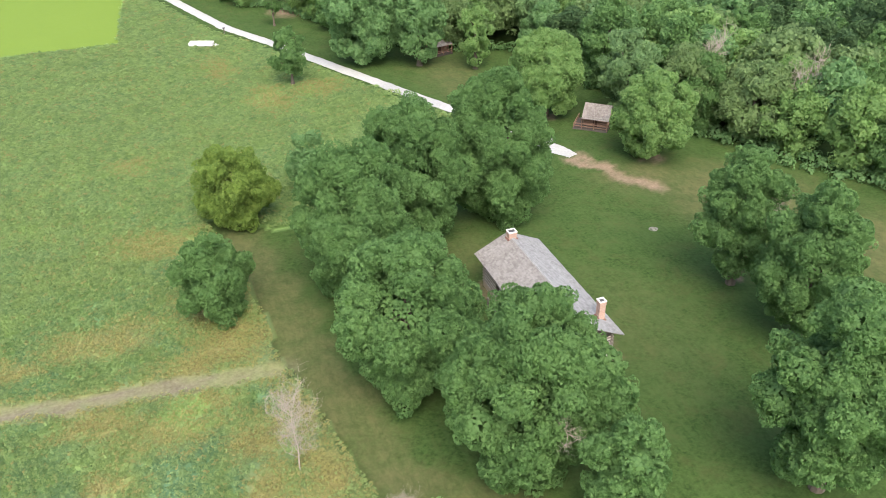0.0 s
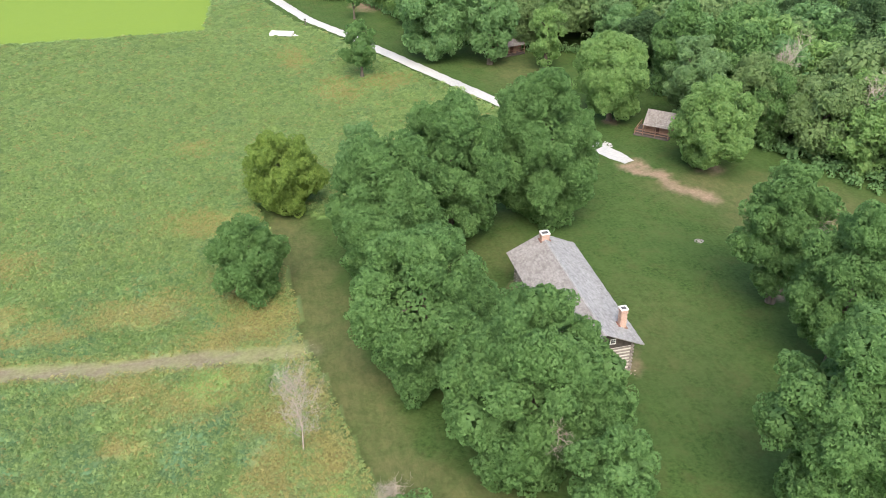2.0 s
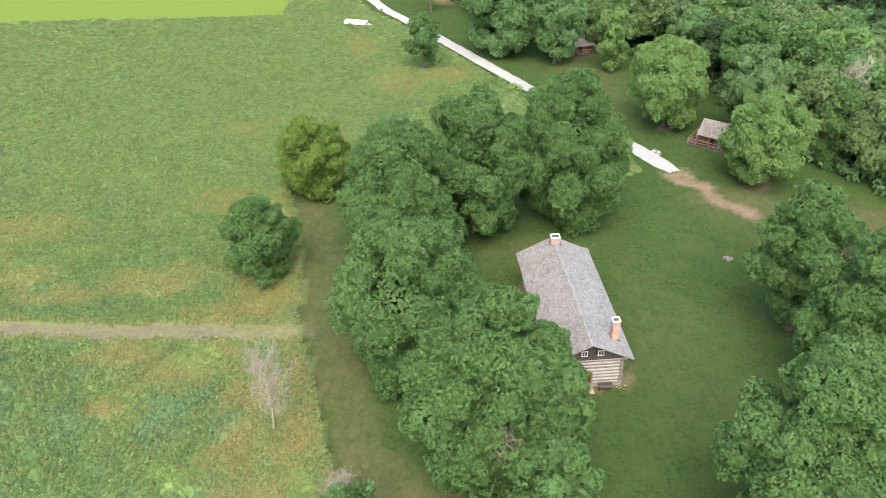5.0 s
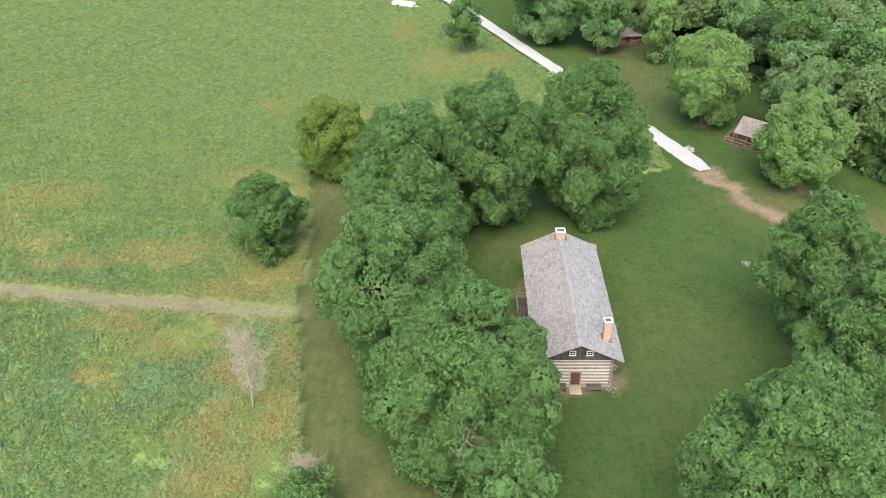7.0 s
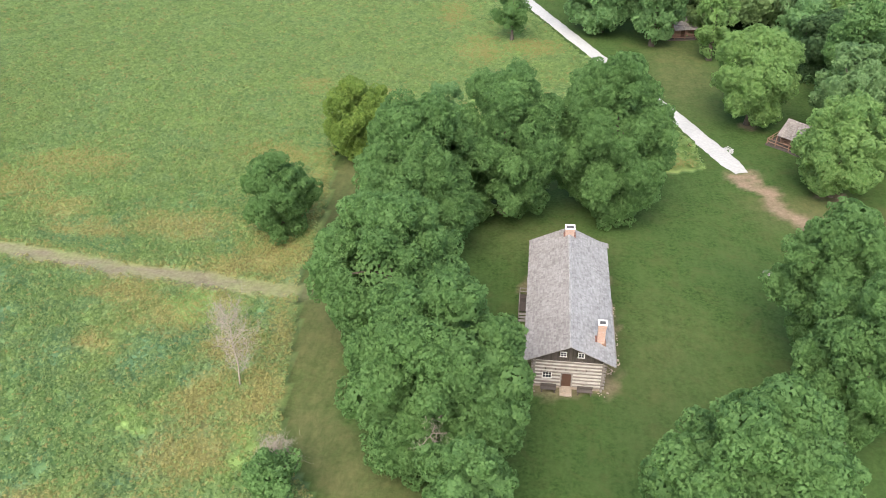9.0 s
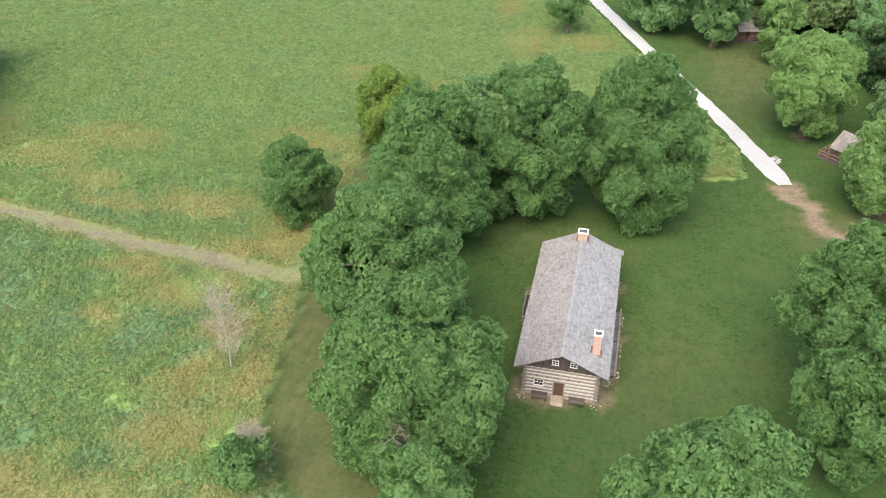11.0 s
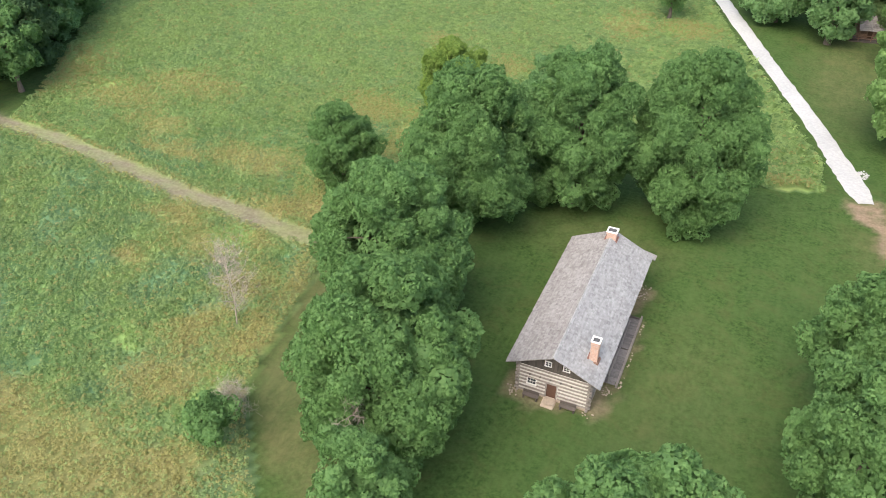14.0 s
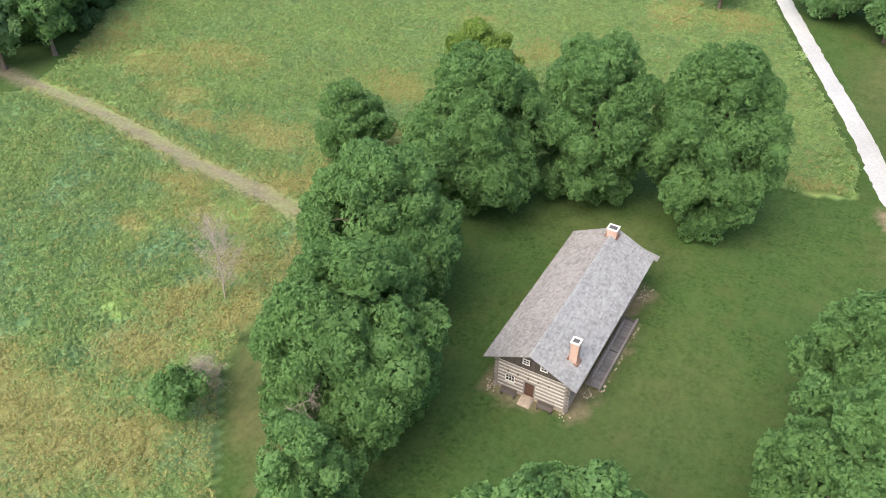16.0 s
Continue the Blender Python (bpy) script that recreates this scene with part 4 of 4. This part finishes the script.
def build_porch():
    """The landing on the west side, with a railing and steps."""
    p = thing("side_porch", Matrix(), "small dark plank landing with a railing and steps", "porch")
    top = 0.95
    for i in range(9):
        part("plank", boxed(-5.3, -3.52, 2.3 + i * 0.34, 2.62 + i * 0.34, top - 0.05, top), BOARD, p)
    for x, y in ((-5.28, 2.35), (-5.28, 5.25), (-3.75, 5.25), (-5.28, 3.8)):
        part("post", boxed(x, x + 0.1, y, y + 0.1, -0.2, top + 0.95), PLANK, p)
    for z in (0.45, 0.92):
        part("rail", boxed(-5.27, -5.19, 2.35, 5.35, top + z - 0.04, top + z + 0.04, bevel=0.01), PLANK, p)
        part("rail", boxed(-5.2, -3.6, 5.26, 5.34, top + z - 0.04, top + z + 0.04, bevel=0.01), PLANK, p)
    for k in range(3):
        part("step", boxed(-5.25, -3.7, 2.0 - 0.3 * k, 2.3 - 0.3 * k, 0.62 - 0.22 * k, 0.72 - 0.22 * k, bevel=0.01), PLANK, p, "pale worn step board")
    for x in (-5.2, -3.8):
        part("stringer", boxed(x, x + 0.06, 1.3, 2.3, -0.1, 0.62), BOARD, p)


def stone(bm, x, y, z, s, rnd):
    r = bmesh.ops.create_icosphere(bm, subdivisions=1, radius=s)
    k = (rnd.uniform(0.8, 1.4), rnd.uniform(0.7, 1.2), rnd.uniform(0.45, 0.7))
    for v in r["verts"]:
        v.co = Vector((x + v.co.x * k[0] * rnd.uniform(0.85, 1.15), y + v.co.y * k[1] * rnd.uniform(0.85, 1.15), z + v.co.z * k[2]))


def build_stones():
    rnd = random.Random(8)
    s = thing("door_steps", pose(-0.1, -9.35, height(0, -9.4)), "tan sandstone slab steps before the plank door", "steps")
    for k, (w, d, a, b) in enumerate(((0.6, 0.34, -0.05, 0.2), (0.5, 0.08, 0.2, 0.36))):
        part("slab", boxed(-w, w, -0.75 + (0.34 - d), 0.4, a - 0.04, b, bevel=0.04, rnd=rnd, wob=0.04), STONE, s)
    piles = ((-3.55, -9.5, 6, 0.5, 0.4), (3.6, -9.4, 6, 0.6, 0.4), (4.35, 10.9, 26, 0.5, 1.3), (4.5, -5.6, 16, 0.6, 0.6), (5.45, 0.5, 26, 0.12, 5.4), (-4.0, -9.2, 10, 0.35, 0.6))
    for x, y, n, dx, dy in piles:
        bm = bmesh.new()
        for _ in range(n):
            px, py = x + rnd.uniform(-dx, dx), y + rnd.uniform(-dy, dy)
            stone(bm, px, py, height(px, py) + 0.02, rnd.uniform(0.05, 0.13), rnd)
        tagged(part("rubble", bm, STONE), "loose tan sandstone rubble along the foot of the wall", "stones", kind="stuff")
    f = thing("fire_pit", pose(24.6, 15.1, height(24.6, 15.1)), "ring of grey stones round grey ash on the lawn", "fire pit")
    for k in range(13):
        a = 2 * math.pi * k / 13
        bm = bmesh.new()
        stone(bm, 0.55 * math.cos(a), 0.5 * math.sin(a), 0.06, rnd.uniform(0.1, 0.17), rnd)
        part("stone", bm, PLANK, f)
    bm = bmesh.new()
    stone(bm, 0, 0, 0.0, 0.36, rnd)
    part("ash", bm, PLANK, f, "heap of grey ash")


build_walk()
build_porch()
build_stones()


# ---- small buildings and things farther off ----
def cabin(m, label):
    """A small log cabin with a gabled roof that reaches over a railed porch. Its front runs along x."""
    c = thing("cabin", m, label, "cabin", "small log cabins by the woods")
    rnd = random.Random(12)
    part("floor", boxed(-0.1, 6.1, -0.1, 4.6, 0.0, 0.3), BOARD, c)
    for i in range(6):
        z = 0.3 + i * 0.32
        for y in (1.5, 4.2):
            part("log", boxed(1.35, 6.0, y, y + 0.2, z, z + 0.29, bevel=0.04), REDWOOD, c)
        for x in (1.45, 5.75):
            part("log", boxed(x, x + 0.2, 1.35, 4.55, z + 0.14, z + 0.42, bevel=0.04), REDWOOD, c)
    part("door", boxed(3.2, 4.0, 1.44, 1.49, 0.3, 2.0), DOORWOOD, c)
    for x in (1.45, 5.75):
        bm = bmesh.new()
        vs = [bm.verts.new((x, y, z)) for y, z in ((1.4, 2.25), (4.4, 2.25), (2.9, 3.9))] + [bm.verts.new((x + 0.15, y, z)) for y, z in ((1.4, 2.25), (4.4, 2.25), (2.9, 3.9))]
        for q in ((0, 1, 2), (5, 4, 3), (0, 3, 4, 1), (1, 4, 5, 2), (2, 5, 3, 0)):
            bm.faces.new([vs[i] for i in q])
        part("gable", bm, REDWOOD, c)
    for name, (ya, za), (yb, zb) in (("roof", (0.2, 2.1), (2.9, 4.1)), ("roof", (2.9, 4.1), (4.9, 2.6))):
        bm = bmesh.new()
        n = 9
        for k in range(n):
            s, e = k / n, (k + 1) / n
            lo, hi = (s, e)
            y0, y1 = ya + (yb - ya) * lo, ya + (yb - ya) * hi
            h0, h1 = za + (zb - za) * lo, za + (zb - za) * hi
            x = 1.3
            while x < 6.2:
                w = rnd.uniform(0.18, 0.4)
                x1 = min(x + w, 6.2)
                vs = [bm.verts.new(p) for p in ((x, y0 - 0.03, h0), (x1, y0 - 0.03, h0), (x1, y1, h1), (x, y1, h1), (x, y0 - 0.03, h0 + 0.06), (x1, y0 - 0.03, h0 + 0.06), (x1, y1, h1 + 0.03), (x, y1, h1 + 0.03))]
                for q in ((3, 2, 1, 0), (4, 5, 6, 7), (0, 1, 5, 4), (1, 2, 6, 5), (2, 3, 7, 6), (3, 0, 4, 7)):
                    bm.faces.new([vs[i] for i in q])
                x = x1 + 0.006
        part(name, bm, PLANK, c, "grey-brown shingle roof slope")
    for x in (0.0, 1.4, 3.6, 5.9):
        part("post", boxed(x, x + 0.13, 0.0, 0.13, 0.0, 2.15 if x > 1 else 1.3), REDWOOD, c)
    part("post", boxed(0.0, 0.13, 1.6, 1.73, 0.0, 1.3), REDWOOD, c)
    part("post", boxed(0.0, 0.13, 4.3, 4.43, 0.0, 1.3), REDWOOD, c)
    for z in (0.65, 1.15):
        part("rail", boxed(0.05, 6.0, 0.02, 0.11, z, z + 0.1), REDWOOD, c)
        part("rail", boxed(0.02, 0.11, 0.1, 4.4, z, z + 0.1), REDWOOD, c)
    return c


shed = cabin(pose(31.8, 52.2, height(33.5, 50.5) - 0.05, 0, 0, -41), "small brown log cabin with a grey roof and railed porch")
tagged(copy_thing(shed, pose(21.6, 99.6, height(23, 100) - 0.05, 0, 0, 12)), "small brown log cabin half hidden under trees")


def wagon():
    w = thing("wagon", pose(-24.3, 127.6, height(-24.3, 127.6), 0, 0, -22), "long low white flat-topped wagon on mown grass", "wagon")
    part("body", boxed(-2.75, 2.75, -0.95, 0.95, 0.45, 1.15, bevel=0.06), PAINT, w)
    part("deck_rim", boxed(-2.7, 2.7, -0.9, 0.9, 0.38, 0.45, bevel=0.01), TIN, w)
    part("tongue", boxed(2.75, 4.1, -0.07, 0.07, 0.4, 0.52, bevel=0.01), PAINT, w)
    part("jack", boxed(3.2, 3.45, -0.25, 0.25, 0.3, 0.75, bevel=0.03), PAINT, w)
    for x in (-1.2, 1.2):
        for y in (-0.95, 0.85):
            bm = bmesh.new()
            bmesh.ops.create_cone(bm, cap_ends=True, segments=14, radius1=0.32, radius2=0.32, depth=0.16, matrix=pose(x, y + 0.05, 0.3, 90))
            part("wheel", bm, TIN, w)


wagon()
post = thing("marker_post", pose(-17.9, 136.0, height(-17.9, 136)), "short dark wooden post at the edge of the drive", "post")
part("shaft", boxed(-0.12, 0.12, -0.12, 0.12, -0.1, 1.3, bevel=0.02), BOARD, post)
part("head", boxed(-0.3, 0.3, -0.16, 0.16, 1.3, 1.6, bevel=0.04), TIN, post)


def dead_wood(name, m, tall, wide, seed, label, twigs=90, thick=0.07, material=DEADWOOD, parent=None):
    """A bare dead tree or branch: a stem, boughs and a haze of fine twigs."""
    rng = np.random.default_rng(seed)
    t = thing(name, m, label, "dead tree") if parent is None else None
    holder = t or parent

    def add(kind, v, f):
        o = new(kind, bare_mesh(kind, v, f, material))
        o.parent = holder
        if t is None:
            o.matrix_local = m
        return o

    line = np.array([(0, 0, 0), (0.03 * wide, 0.02 * wide, tall * 0.3), (-0.02 * wide, 0.04 * wide, tall * 0.62), (0.03 * wide, 0, tall * 0.9)])
    add("stem" if t else "dead_limb", *tube(line, thick * np.array([1.2, 0.9, 0.55, 0.2]), 6))
    vs, fs, n = [], [], 0
    for k in range(max(6, twigs // 9)):
        h = rng.uniform(0.15, 0.85)
        a = rng.uniform(0, 6.28)
        s = np.array([np.interp(h * tall, line[:, 2], line[:, 0]), np.interp(h * tall, line[:, 2], line[:, 1]), h * tall])
        reach = wide * 0.5 * rng.uniform(0.6, 1.05) * math.sin(math.pi * min(0.95, 0.25 + 0.7 * h))
        e = s + (reach * math.cos(a), reach * math.sin(a), tall * rng.uniform(0.08, 0.25))
        mid = (s + e) / 2 + rng.normal(0, 0.06 * wide, 3)
        o = add("bough", *tube([s, mid, e], thick * np.array([0.45, 0.3, 0.12]), 4))
        for j in range(9):
            f0 = rng.uniform(0.25, 1.0)
            b = s + (e - s) * f0
            tip = b + rng.normal(0, 0.13 * wide, 3) + (0, 0, 0.1 * tall)
            v, f = tube([b, (b + tip) / 2 + rng.normal(0, 0.03 * wide, 3), tip], thick * np.array([0.2, 0.14, 0.06]), 3)
            vs.append(v)
            fs.append(f + n)
            n += len(v)
            for i in range(5):
                c = b + (tip - b) * rng.uniform(0.3, 1)
                v, f = tube([c, c + rng.normal(0, 0.075 * wide, 3) + (0, 0, 0.03 * tall)], thick * np.array([0.13, 0.05]), 3)
                vs.append(v)
                fs.append(f + n)
                n += len(v)
    tagged(add("twig_haze", np.concatenate(vs), np.concatenate(fs)), kind="stuff")
    return t


dead_wood("dead_tree", pose(-32.4, -12.7, height(-32.4, -12.7)), 9.3, 5.4, 3, "bare pinkish-grey dead tree standing in the weeds", twigs=230, thick=0.07)
dead_wood("dead_shrub", pose(-25.6, -23.2, height(-25.6, -23.2)), 3.4, 4.2, 4, "bare grey dead shrub at the field's edge", twigs=260, thick=0.06)
dead_wood("dead_tree", pose(54.0, 46.5, height(54, 46.5)), 16.5, 9.0, 5, "bleached bare dead tree among the woods", twigs=70, thick=0.22)
dead_wood("dead_tree", pose(63.0, 31.5, height(63, 31.5)), 16.0, 8.0, 6, "bleached bare dead tree among the woods", twigs=70, thick=0.22)
sapling = tree(-24.7, -26.9, 5.4, 5.0, 51, LEAF, "leaning sapling with a pale bare stem at the field's edge", low=0.55, lobes=14, limbs=3, leaf=0.26)
dead_wood("", south_tree.matrix_basis.inverted() @ pose(-11.7, -24.4, 9.6, 62, 0, 10), 3.2, 3.2, 7, "", twigs=60, thick=0.065, parent=south_tree)
dead_wood("", east_tree.matrix_basis.inverted() @ pose(28.2, -0.8, 10.2, 20, 50, 0), 4.4, 4.0, 8, "", twigs=70, thick=0.1, parent=east_tree)
